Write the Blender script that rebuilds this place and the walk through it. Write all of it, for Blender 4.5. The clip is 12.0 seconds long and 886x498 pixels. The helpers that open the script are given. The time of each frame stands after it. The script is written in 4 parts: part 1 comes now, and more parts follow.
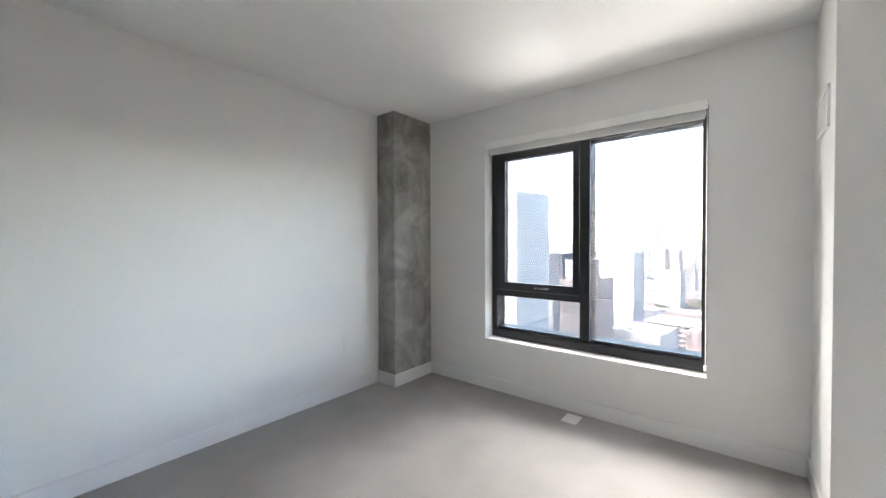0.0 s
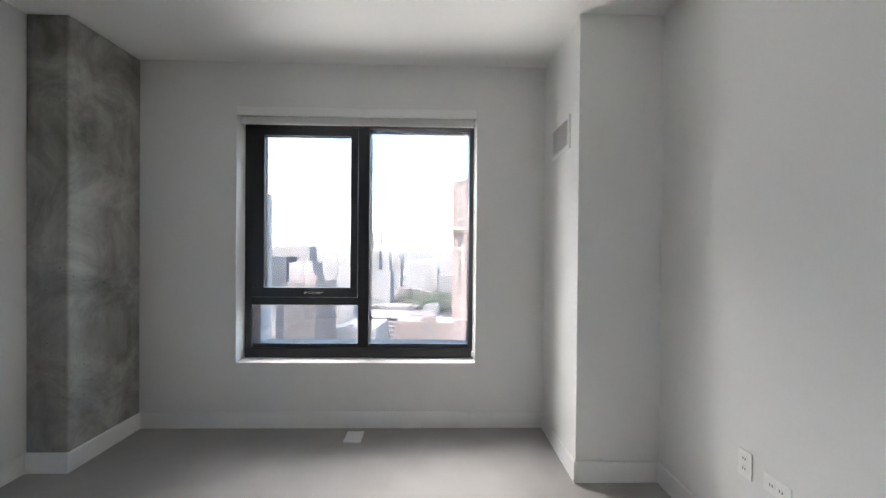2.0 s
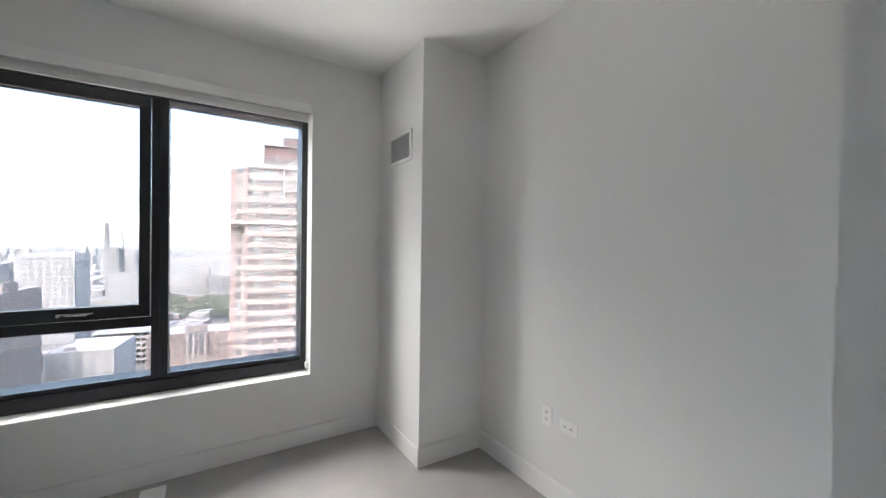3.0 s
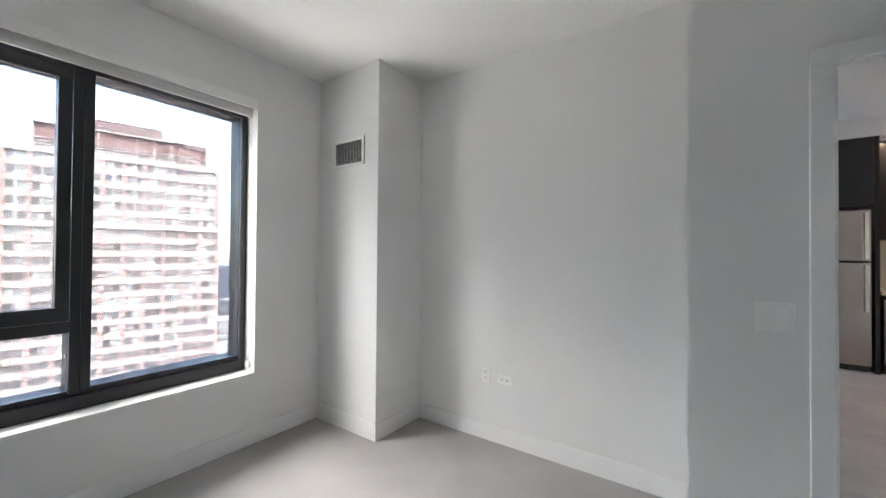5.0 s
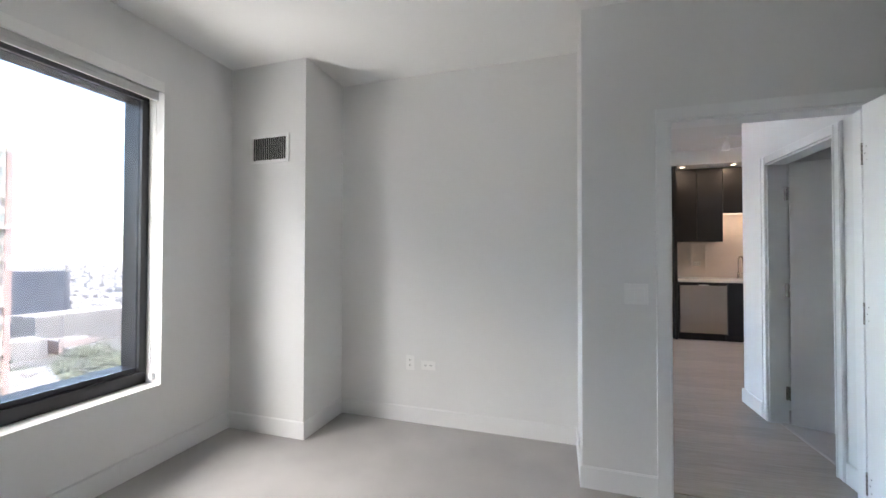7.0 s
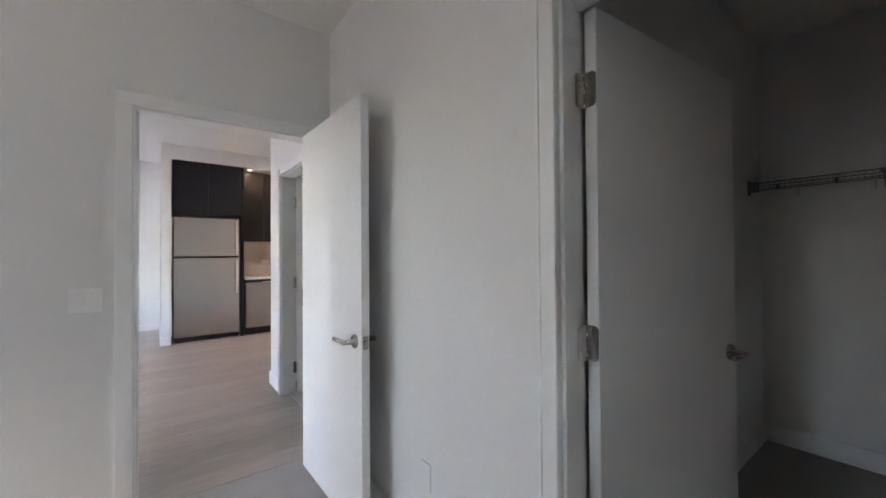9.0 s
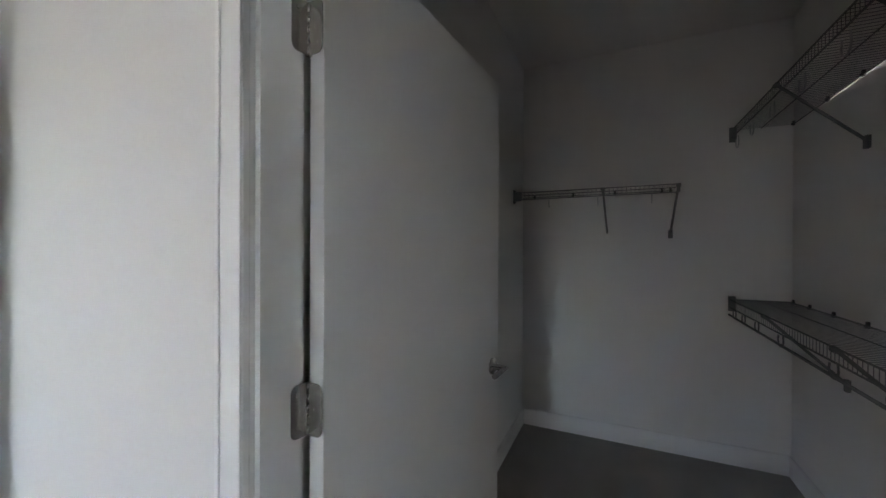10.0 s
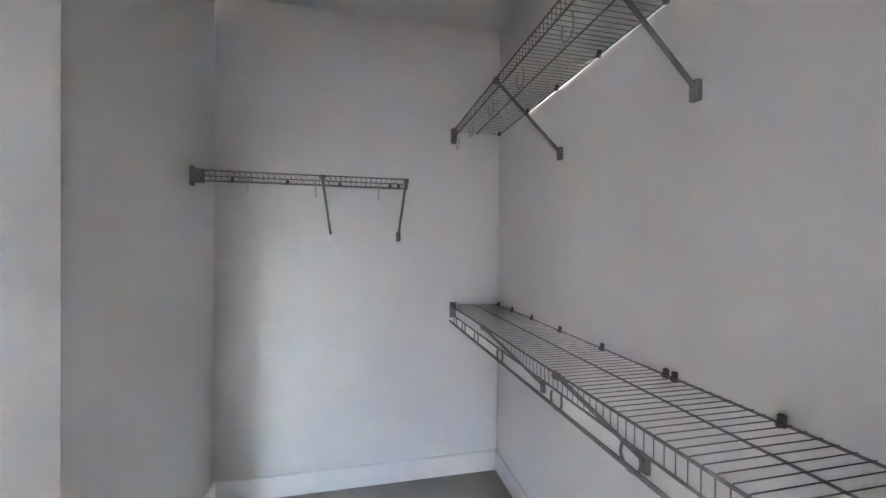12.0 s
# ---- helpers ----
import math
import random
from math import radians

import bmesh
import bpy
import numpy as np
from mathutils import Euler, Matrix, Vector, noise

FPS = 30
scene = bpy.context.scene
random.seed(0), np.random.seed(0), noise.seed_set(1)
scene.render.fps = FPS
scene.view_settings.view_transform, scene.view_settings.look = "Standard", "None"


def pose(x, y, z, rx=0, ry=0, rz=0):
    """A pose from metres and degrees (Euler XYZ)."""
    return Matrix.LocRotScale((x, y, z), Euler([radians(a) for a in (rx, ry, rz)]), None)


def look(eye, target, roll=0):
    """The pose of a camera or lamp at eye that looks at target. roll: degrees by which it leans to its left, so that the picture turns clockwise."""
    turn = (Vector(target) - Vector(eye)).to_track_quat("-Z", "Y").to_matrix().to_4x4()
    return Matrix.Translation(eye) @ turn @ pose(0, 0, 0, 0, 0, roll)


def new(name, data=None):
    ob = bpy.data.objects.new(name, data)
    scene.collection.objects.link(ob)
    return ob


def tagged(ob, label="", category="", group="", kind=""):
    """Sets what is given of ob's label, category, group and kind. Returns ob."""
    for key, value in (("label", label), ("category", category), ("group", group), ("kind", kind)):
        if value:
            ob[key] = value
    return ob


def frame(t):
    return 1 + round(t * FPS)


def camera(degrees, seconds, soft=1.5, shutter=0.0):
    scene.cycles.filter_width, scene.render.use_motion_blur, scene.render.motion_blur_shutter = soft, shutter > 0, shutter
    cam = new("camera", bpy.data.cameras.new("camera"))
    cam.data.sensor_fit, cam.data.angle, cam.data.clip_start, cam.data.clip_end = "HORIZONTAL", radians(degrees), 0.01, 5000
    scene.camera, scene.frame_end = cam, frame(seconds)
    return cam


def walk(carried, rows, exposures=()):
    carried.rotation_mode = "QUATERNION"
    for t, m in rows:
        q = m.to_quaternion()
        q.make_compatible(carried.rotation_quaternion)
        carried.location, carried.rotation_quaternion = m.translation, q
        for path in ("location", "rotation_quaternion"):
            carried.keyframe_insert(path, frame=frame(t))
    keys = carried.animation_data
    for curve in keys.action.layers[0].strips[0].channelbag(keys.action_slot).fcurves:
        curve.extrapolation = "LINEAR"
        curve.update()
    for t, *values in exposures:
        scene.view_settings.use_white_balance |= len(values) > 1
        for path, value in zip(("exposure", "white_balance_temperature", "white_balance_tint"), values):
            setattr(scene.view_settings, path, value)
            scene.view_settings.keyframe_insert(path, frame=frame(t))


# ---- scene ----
cam = camera(99.2, 12.0)
PATH = [
    (0, (-0.309, -3.158, 1.435), (-1.566, -1.602, 1.401), -0.2),
    (0.5, (-0.413, -3.114, 1.44), (-1.506, -1.439, 1.407), -0.2),
    (1, (-0.602, -3.098, 1.406), (-1.548, -1.336, 1.39), 0.4),
    (1.5, (-0.749, -3.013, 1.383), (-1.274, -1.083, 1.372), 0.4),
    (2, (-0.839, -2.86, 1.378), (-0.794, -0.86, 1.363), 0.5),
    (2.5, (-0.987, -2.776, 1.406), (-0.283, -0.903, 1.391), 0.7),
    (3, (-1.17, -2.775, 1.428), (-0.099, -1.086, 1.406), 0.8),
    (3.5, (-1.348, -2.756, 1.414), (-0.064, -1.223, 1.396), 0.7),
    (5.5, (-2.069, -2.522, 1.329), (-0.371, -1.465, 1.334), 0.5),
    (6, (-2.144, -2.413, 1.354), (-0.398, -1.438, 1.329), 0.6),
    (6.5, (-2.225, -2.351, 1.318), (-0.423, -1.482, 1.324), 0.4),
    (8.5, (-2.409, -2.911, 1.308), (-0.601, -3.766, 1.332), -0.3),
    (9, (-2.392, -3.079, 1.303), (-0.799, -4.289, 1.328), -0.4),
    (9.5, (-2.303, -3.295, 1.338), (-1.041, -4.846, 1.365), -0.3),
    (10, (-2.31, -3.539, 1.356), (-1.468, -5.353, 1.35), 0.2),
    (10.5, (-2.338, -3.81, 1.379), (-1.834, -5.745, 1.36), 0.1),
    (11, (-2.344, -3.961, 1.405), (-2.112, -5.948, 1.387), 0.3),
    (11.5, (-2.333, -4.13, 1.415), (-2.473, -6.125, 1.397), 0.3),
    (12, (-2.4, -4.214, 1.394), (-2.834, -6.167, 1.384), 0.4),
]
EXPOSURES = [(0, 7.5, 7100, 13), (1, 7.35, 7050, 13), (2, 6.9, 6900, 13), (3.5, 6.8, 6900, 13), (5.5, 7.05, 6850, 13), (6.5, 7.05, 6850, 13), (8.5, 7.22, 7300, 19), (9, 7.25, 7350, 19), (9.5, 7.3, 7350, 18),
             (10, 7.75, 7200, 17), (10.5, 8.6, 7100, 17), (11, 9.35, 7100, 18), (11.5, 9.75, 7000, 19), (12, 10.0, 6850, 20)]
walk(cam, [(t, look(eye, target, roll)) for t, eye, target, roll in PATH], EXPOSURES)

# ---- sky, sun and lamps ----
world = bpy.data.worlds.new("overcast_sky")
scene.world = world
world.use_nodes = True
wn = world.node_tree.nodes
sky = wn.new("ShaderNodeTexSky")
sky.sky_type, sky.sun_disc = "NISHITA", False
sky.sun_elevation, sky.sun_rotation = radians(52), radians(200)
sky.air_density, sky.dust_density, sky.ozone_density = 1.0, 1.2, 1.0
world.node_tree.links.new(sky.outputs[0], wn["Background"].inputs[0])
wn["Background"].inputs[1].default_value = 0.11

sun = new("sun", bpy.data.lights.new("sun", "SUN"))
sun.data.energy, sun.data.angle, sun.data.color = 0.8, radians(12), (1.0, 0.96, 0.9)
sun.matrix_world = pose(0, 0, 60, 38, 0, -20)


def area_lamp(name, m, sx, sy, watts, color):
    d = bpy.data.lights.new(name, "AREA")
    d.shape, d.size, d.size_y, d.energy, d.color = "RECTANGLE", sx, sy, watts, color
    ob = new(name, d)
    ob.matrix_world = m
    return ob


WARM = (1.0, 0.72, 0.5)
# Added unseen lamps outside the bedroom window: sky fill, mostly north-west, and roof-bounce fill
# each sits just beyond the camera's sightlines through the panes
area_lamp("bedroom_sky_fill", look((-4.0, 6.0, 7.6), (-1.42, 0.1, 1.4)), 9.0, 5.0, 30, (0.98, 0.99, 1.0))
area_lamp("bedroom_west_fill", look((-7.5, 3.4, 2.6), (-1.42, 0.1, 1.5)), 4.4, 7.0, 9, (0.98, 0.99, 1.0))
area_lamp("bedroom_bounce_fill", look((-5.2, 5.0, -4.2), (-1.42, 0.1, 1.4)), 7.0, 5.0, 12.5, (0.98, 0.99, 1.0))


# ---- materials ----
def material(name, color, rough=0.6, metal=0.0, spots=0.0, scale=6.0, grain=0.0, grain_scale=250.0, bump=0.0, stretch=(1, 1, 1), spread=0.0, coat=0.0):
    """A principled surface: large soft variation (spots), fine grain, and relief from the grain."""
    m = bpy.data.materials.new(name)
    m.use_nodes = True
    n, l = m.node_tree.nodes, m.node_tree.links
    b = n["Principled BSDF"]
    b.inputs["Roughness"].default_value, b.inputs["Metallic"].default_value = rough, metal
    b.inputs["Coat Weight"].default_value = coat
    co = n.new("ShaderNodeTexCoord")
    mp = n.new("ShaderNodeMapping")
    mp.inputs["Scale"].default_value = stretch
    l.new(co.outputs["Object"], mp.inputs[0])
    big, fine = n.new("ShaderNodeTexNoise"), n.new("ShaderNodeTexNoise")
    big.inputs["Scale"].default_value, big.inputs["Detail"].default_value = scale, 5
    fine.inputs["Scale"].default_value, fine.inputs["Detail"].default_value = grain_scale, 3
    l.new(mp.outputs[0], big.inputs["Vector"])
    l.new(mp.outputs[0], fine.inputs["Vector"])
    add = n.new("ShaderNodeMath")
    add.operation = "MULTIPLY_ADD"
    l.new(big.outputs[0], add.inputs[0])
    add.inputs[1].default_value, add.inputs[2].default_value = 2 * spots, 1 - spots
    add2 = n.new("ShaderNodeMath")
    add2.operation = "MULTIPLY_ADD"
    l.new(fine.outputs[0], add2.inputs[0])
    add2.inputs[1].default_value = 2 * grain
    sub = n.new("ShaderNodeMath")
    sub.operation = "SUBTRACT"
    l.new(add.outputs[0], sub.inputs[0])
    sub.inputs[1].default_value = grain
    l.new(sub.outputs[0], add2.inputs[2])
    last = add2
    if spread:
        info = n.new("ShaderNodeObjectInfo")
        rnd = n.new("ShaderNodeMath")
        rnd.operation = "MULTIPLY_ADD"
        l.new(info.outputs["Random"], rnd.inputs[0])
        rnd.inputs[1].default_value = 2 * spread
        sub2 = n.new("ShaderNodeMath")
        sub2.operation = "SUBTRACT"
        l.new(add2.outputs[0], sub2.inputs[0])
        sub2.inputs[1].default_value = spread
        l.new(sub2.outputs[0], rnd.inputs[2])
        last = rnd
    mix = n.new("ShaderNodeVectorMath")
    mix.operation = "SCALE"
    mix.inputs[0].default_value = color
    l.new(last.outputs[0], mix.inputs["Scale"])
    l.new(mix.outputs[0], b.inputs["Base Color"])
    if bump:
        bp = n.new("ShaderNodeBump")
        bp.inputs["Strength"].default_value, bp.inputs["Distance"].default_value = bump, 0.004
        l.new(fine.outputs[0], bp.inputs["Height"])
        l.new(bp.outputs[0], b.inputs["Normal"])
    return m


def glowing(name, color, strength):
    m = bpy.data.materials.new(name)
    m.use_nodes = True
    b = m.node_tree.nodes["Principled BSDF"]
    b.inputs["Emission Color"].default_value, b.inputs["Emission Strength"].default_value = (*color, 1), strength
    return m


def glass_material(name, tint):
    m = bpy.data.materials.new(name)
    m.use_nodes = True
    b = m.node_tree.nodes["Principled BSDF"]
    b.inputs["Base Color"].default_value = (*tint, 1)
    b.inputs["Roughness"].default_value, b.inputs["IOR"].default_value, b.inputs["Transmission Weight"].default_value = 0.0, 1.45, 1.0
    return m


PAINT = material("wall_paint", (0.80, 0.80, 0.785), 0.55, spots=0.03, scale=1.5, grain=0.02, grain_scale=160, bump=0.05)
CEILING = material("ceiling_paint", (0.82, 0.82, 0.80), 0.7, spots=0.02, scale=1.2, grain=0.02, grain_scale=120, bump=0.06)
TRIM = material("trim_paint", (0.84, 0.84, 0.83), 0.32, spots=0.02, scale=3, bump=0.01)
DOORPAINT = material("door_paint", (0.82, 0.82, 0.81), 0.38, spots=0.02, scale=2, grain=0.01, grain_scale=90, bump=0.03)
CARPET = material("carpet", (0.40, 0.385, 0.37), 0.95, spots=0.22, scale=2.6, grain=0.30, grain_scale=300, bump=0.9)


def concrete_material():
    """Formed concrete: cloudy patches, upright streaks from the form, dark air holes."""
    m = bpy.data.materials.new("bare_concrete")
    m.use_nodes = True
    n, l = m.node_tree.nodes, m.node_tree.links
    b = n["Principled BSDF"]
    b.inputs["Roughness"].default_value = 0.72
    co = n.new("ShaderNodeTexCoord")
    cloud = n.new("ShaderNodeTexNoise")
    cloud.inputs["Scale"].default_value, cloud.inputs["Detail"].default_value, cloud.inputs["Roughness"].default_value, cloud.inputs["Distortion"].default_value = 2.3, 9, 0.68, 0.7
    l.new(co.outputs["Object"], cloud.inputs["Vector"])
    mp = n.new("ShaderNodeMapping")
    mp.inputs["Scale"].default_value = (9, 9, 0.8)
    l.new(co.outputs["Object"], mp.inputs[0])
    streak = n.new("ShaderNodeTexNoise")
    streak.inputs["Scale"].default_value, streak.inputs["Detail"].default_value = 1.2, 4
    l.new(mp.outputs[0], streak.inputs["Vector"])
    mix = n.new("ShaderNodeMix")
    mix.inputs["Factor"].default_value = 0.16
    l.new(cloud.outputs[0], mix.inputs[2])
    l.new(streak.outputs[0], mix.inputs[3])
    ramp = n.new("ShaderNodeValToRGB")
    e = ramp.color_ramp.elements
    e[0].position, e[0].color = 0.33, (0.13, 0.128, 0.115, 1)
    e[1].position, e[1].color = 0.66, (0.46, 0.45, 0.42, 1)
    mid = e.new(0.5)
    mid.color = (0.29, 0.288, 0.265, 1)
    l.new(mix.outputs[0], ramp.inputs[0])
    vor = n.new("ShaderNodeTexVoronoi")
    vor.inputs["Scale"].default_value = 16
    l.new(co.outputs["Object"], vor.inputs["Vector"])
    hole = n.new("ShaderNodeMapRange")
    hole.inputs["From Min"].default_value, hole.inputs["From Max"].default_value, hole.inputs["To Min"].default_value = 0.05, 0.09, 0.45
    l.new(vor.outputs["Distance"], hole.inputs["Value"])
    mul = n.new("ShaderNodeVectorMath")
    mul.operation = "SCALE"
    l.new(ramp.outputs[0], mul.inputs[0])
    l.new(hole.outputs[0], mul.inputs["Scale"])
    l.new(mul.outputs[0], b.inputs["Base Color"])
    bp = n.new("ShaderNodeBump")
    bp.inputs["Strength"].default_value, bp.inputs["Distance"].default_value = 0.35, 0.01
    l.new(mul.outputs[0], bp.inputs["Height"])
    l.new(bp.outputs[0], b.inputs["Normal"])
    return m


CONCRETE = concrete_material()
BLACKFRAME = material("black_aluminium", (0.018, 0.019, 0.023), 0.38, spots=0.1, scale=8)
GASKET = material("rubber_gasket", (0.012, 0.012, 0.013), 0.7)
# near-black tint, added only to hold down the brightness of the outdoor view
DIMGLASS = glass_material("dimming_window_glass", (0.049, 0.0495, 0.0492))
BLIND = material("blind_fabric", (0.68, 0.68, 0.66), 0.7, grain=0.05, grain_scale=600, bump=0.1)
PLASTIC = material("white_plastic", (0.88, 0.88, 0.86), 0.35, spots=0.02)
# near-black colour standing in for shade inside vent and outlet openings
OPENINGSHADE = material("opening_shade", (0.03, 0.03, 0.03), 0.6)
NICKEL = material("satin_nickel", (0.45, 0.43, 0.405), 0.23, 1.0, spots=0.06, scale=30)
WIRE = material("grey_coated_wire", (0.21, 0.215, 0.22), 0.95, 0.0, spots=0.08, scale=20)
WIRE.node_tree.nodes["Principled BSDF"].inputs["Specular IOR Level"].default_value = 0.05
WIRESILVER = material("silver_coated_wire", (0.45, 0.46, 0.47), 0.35, 0.5, spots=0.06, scale=20)
CLIP = material("dark_plastic_clip", (0.06, 0.062, 0.065), 0.5)
PLANK = material("vinyl_plank", (0.38, 0.325, 0.28), 0.42, spots=0.32, scale=7, grain=0.10, grain_scale=50, bump=0.08, stretch=(9, 0.6, 1), spread=0.08)
SUBFLOOR = material("floor_joint", (0.12, 0.10, 0.09), 0.8, spots=0.1)
STEEL = material("brushed_stainless", (0.48, 0.455, 0.43), 0.27, 1.0, spots=0.05, scale=3, grain=0.06, grain_scale=30, stretch=(1, 1, 60), bump=0.02)
STEELBRIGHT = material("bright_stainless", (0.75, 0.74, 0.72), 0.22, 1.0, spots=0.03)
CABINET = material("charcoal_cabinet", (0.024, 0.026, 0.031), 0.33, spots=0.06, scale=4)
CABINET.node_tree.nodes["Principled BSDF"].inputs["Specular IOR Level"].default_value = 0.25
CABINETDARK = material("cabinet_interior_shadow_gap", (0.02, 0.02, 0.022), 0.6)
QUARTZ = material("white_quartz", (0.72, 0.70, 0.68), 0.25, spots=0.06, scale=20, grain=0.03, grain_scale=200)
SPLASH = material("backsplash_tile", (0.62, 0.56, 0.52), 0.25, spots=0.04, scale=4, spread=0.03)
GROUT = material("tile_grout", (0.55, 0.51, 0.48), 0.8)
TILEFLOOR = material("bathroom_tile", (0.45, 0.42, 0.40), 0.4, spots=0.08, scale=5, spread=0.04)
BULB = glowing("lit_bulb", (1.0, 0.8, 0.6), 0.05)
STRIP = glowing("lit_strip", (1.0, 0.75, 0.52), 0.03)


# ---- helpers of the building ----
def box(bm, x0, x1, y0, y1, z0, z1, bevel=0.0):
    if bevel:
        b2 = bmesh.new()
        box(b2, x0, x1, y0, y1, z0, z1)
        bmesh.ops.bevel(b2, geom=b2.edges[:], offset=bevel, segments=2, affect="EDGES", profile=0.5)
        tmp = bpy.data.meshes.new("tmp")
        b2.to_mesh(tmp)
        b2.free()
        bm.from_mesh(tmp)
        bpy.data.meshes.remove(tmp)
        return
    x0, x1, y0, y1, z0, z1 = min(x0, x1), max(x0, x1), min(y0, y1), max(y0, y1), min(z0, z1), max(z0, z1)
    v = [bm.verts.new(p) for p in ((x0, y0, z0), (x1, y0, z0), (x1, y1, z0), (x0, y1, z0), (x0, y0, z1), (x1, y0, z1), (x1, y1, z1), (x0, y1, z1))]
    for f in ((3, 2, 1, 0), (4, 5, 6, 7), (0, 1, 5, 4), (1, 2, 6, 5), (2, 3, 7, 6), (3, 0, 4, 7)):
        bm.faces.new([v[i] for i in f])


def tube(bm, pts, r, sides=8):
    """A round bar along a line of points."""
    pts = [Vector(p) for p in pts]
    rings = []
    for i, p in enumerate(pts):
        d = (pts[min(i + 1, len(pts) - 1)] - pts[max(i - 1, 0)]).normalized()
        u = d.orthogonal().normalized() if not rings else (rings[-1][1] - d * rings[-1][1].dot(d)).normalized()
        w = d.cross(u)
        ring = [bm.verts.new(p + r * (math.cos(a) * u + math.sin(a) * w)) for a in (2 * math.pi * k / sides for k in range(sides))]
        rings.append((ring, u))
    for (a, _), (b, _) in zip(rings, rings[1:]):
        for k in range(sides):
            f = bm.faces.new((a[k], a[(k + 1) % sides], b[(k + 1) % sides], b[k]))
            f.smooth = True
    bm.faces.new(rings[0][0][::-1])
    bm.faces.new(rings[-1][0])


def lathe(bm, origin, axis, profile, sides=20):
    """A turned solid: profile rows of (distance along axis, radius)."""
    axis = Vector(axis).normalized()
    u = axis.orthogonal().normalized()
    w = axis.cross(u)
    rings = [[bm.verts.new(Vector(origin) + axis * d + r * (math.cos(2 * math.pi * k / sides) * u + math.sin(2 * math.pi * k / sides) * w)) for k in range(sides)] for d, r in profile]
    for a, b in zip(rings, rings[1:]):
        for k in range(sides):
            f = bm.faces.new((a[k], a[(k + 1) % sides], b[(k + 1) % sides], b[k]))
            f.smooth = True
    bm.faces.new(rings[0][::-1])
    bm.faces.new(rings[-1])


def part(name, bm, mat, parent=None, label="", kind=""):
    me = bpy.data.meshes.new(name)
    bmesh.ops.recalc_face_normals(bm, faces=bm.faces[:])
    bm.to_mesh(me)
    bm.free()
    me.materials.append(mat)
    ob = new(name, me)
    ob.parent = parent
    return tagged(ob, label, kind=kind)


def boxes(name, rows, mat, parent=None, label="", bevel=0.0, kind=""):
    bm = bmesh.new()
    for r in rows:
        box(bm, *r, bevel=bevel)
    return part(name, bm, mat, parent, label, kind)


def thing(name, label, category, at=(0, 0, 0), group=""):
    ob = new(name)
    ob.matrix_world = pose(*at)
    ob.empty_display_size = 0.1
    return tagged(ob, label, category, group)


def structure(name, rows, mat, label, bevel=0.0):
    ob = boxes(name, rows, mat, None, label, bevel)
    return tagged(ob, kind="structure", category=name.split("_")[0])


# ---- plan ----
H = 2.74          # bedroom and closet ceiling
HK = 2.95         # hall and kitchen ceiling
XL = -3.28        # bedroom west wall
CX0, CX1 = -3.255, -1.64   # closet, west and east faces
CY = -6.456       # closet back wall
YS = -3.98        # bedroom south wall
YC = -4.10        # its closet side
XO = 0.495        # wall with the outlets
XD = 0.005        # wall with the entry door
XDK = 0.125       # its hall side
YJ = -2.54        # return beside the light switch
WX0, WX1, WZ0, WZ1 = -2.325, -0.523, 0.49, 2.412    # bedroom window opening
DY0, DY1, DH = -3.852, -2.985, 2.045                 # entry doorway
CDX0, CDX1 = -2.69, -1.731                          # closet doorway
BX0, BX1 = 0.55, 1.33                               # bathroom doorway
BY = -4.01                                          # hall wall
KX = 4.43                                           # fronts of the kitchen run
KB = 5.10                                           # kitchen back wall

# ---- large structure ----
structure("floor", [(XL, XO, YJ, 0, -0.12, 0), (XL, XDK - 0.03, -4.04, YJ, -0.12, 0)], CARPET, "grey cut-pile carpet of the empty bedroom")
structure("floor_closet", [(CX0, CX1, CY, -4.04, -0.12, 0)], CARPET, "grey cut-pile carpet of the walk-in closet")
structure("wall_north", [
    (XL - 0.15, WX0, 0, 0.30, -0.12, HK + 0.2), (WX1, 2.85, 0, 0.30, -0.12, HK + 0.2),
    (WX0, WX1, 0, 0.30, -0.12, WZ0), (WX0, WX1, 0, 0.30, WZ1, HK + 0.2),
    (3.55, 6.5, 0, 0.30, -0.12, HK + 0.2), (2.85, 3.55, 0, 0.30, -0.12, 0.7), (2.85, 3.55, 0, 0.30, 2.2, HK + 0.2)], PAINT, "white painted wall around the wide bedroom window")
structure("wall_west", [(XL - 0.15, XL, YS, 0, -0.12, H)], PAINT, "plain white painted bedroom wall")
structure("wall_chase", [(0, XO + 0.1, -0.67, 0, 0, H)], PAINT, "white painted duct chase in the corner beside the window")
structure("wall_east", [(XO, XO + 0.1, YJ, -0.67, -0.12, HK)], PAINT, "white painted wall with two outlets")
structure("wall_switch", [
    (XD, XO + 0.1, YJ - 0.12, YJ, -0.12, HK), (XD, XDK, DY1, YJ - 0.12, -0.12, HK),
    (XD, XDK, YS - 0.12, DY0, -0.12, HK), (XD, XDK, DY0, DY1, DH, HK)], PAINT, "white painted wall with the doorway and light switch")
structure("wall_south", [
    (CDX1, XD, YC, YS, -0.12, H), (XL - 0.15, CDX0, YC, YS, -0.12, H), (CDX0, CDX1, YC, YS, DH, H)], PAINT, "white painted wall with the closet doorway")
structure("wall_closet_west", [(CX0 - 0.175, CX0, CY, YC, -0.12, H)], PAINT, "white painted closet wall behind the wire shelves")
structure("wall_closet_east", [(CX1, CX1 + 0.1, CY, YC, -0.12, H)], PAINT, "white painted closet wall behind the open door")
structure("wall_closet_back", [(CX0 - 0.175, CX1 + 0.1, CY - 0.1, CY, -0.12, H)], PAINT, "white painted back wall of the closet")
structure("ceiling", [(XL - 0.15, XO, YS, 0, H, H + 0.2)], CEILING, "smooth white bedroom ceiling")
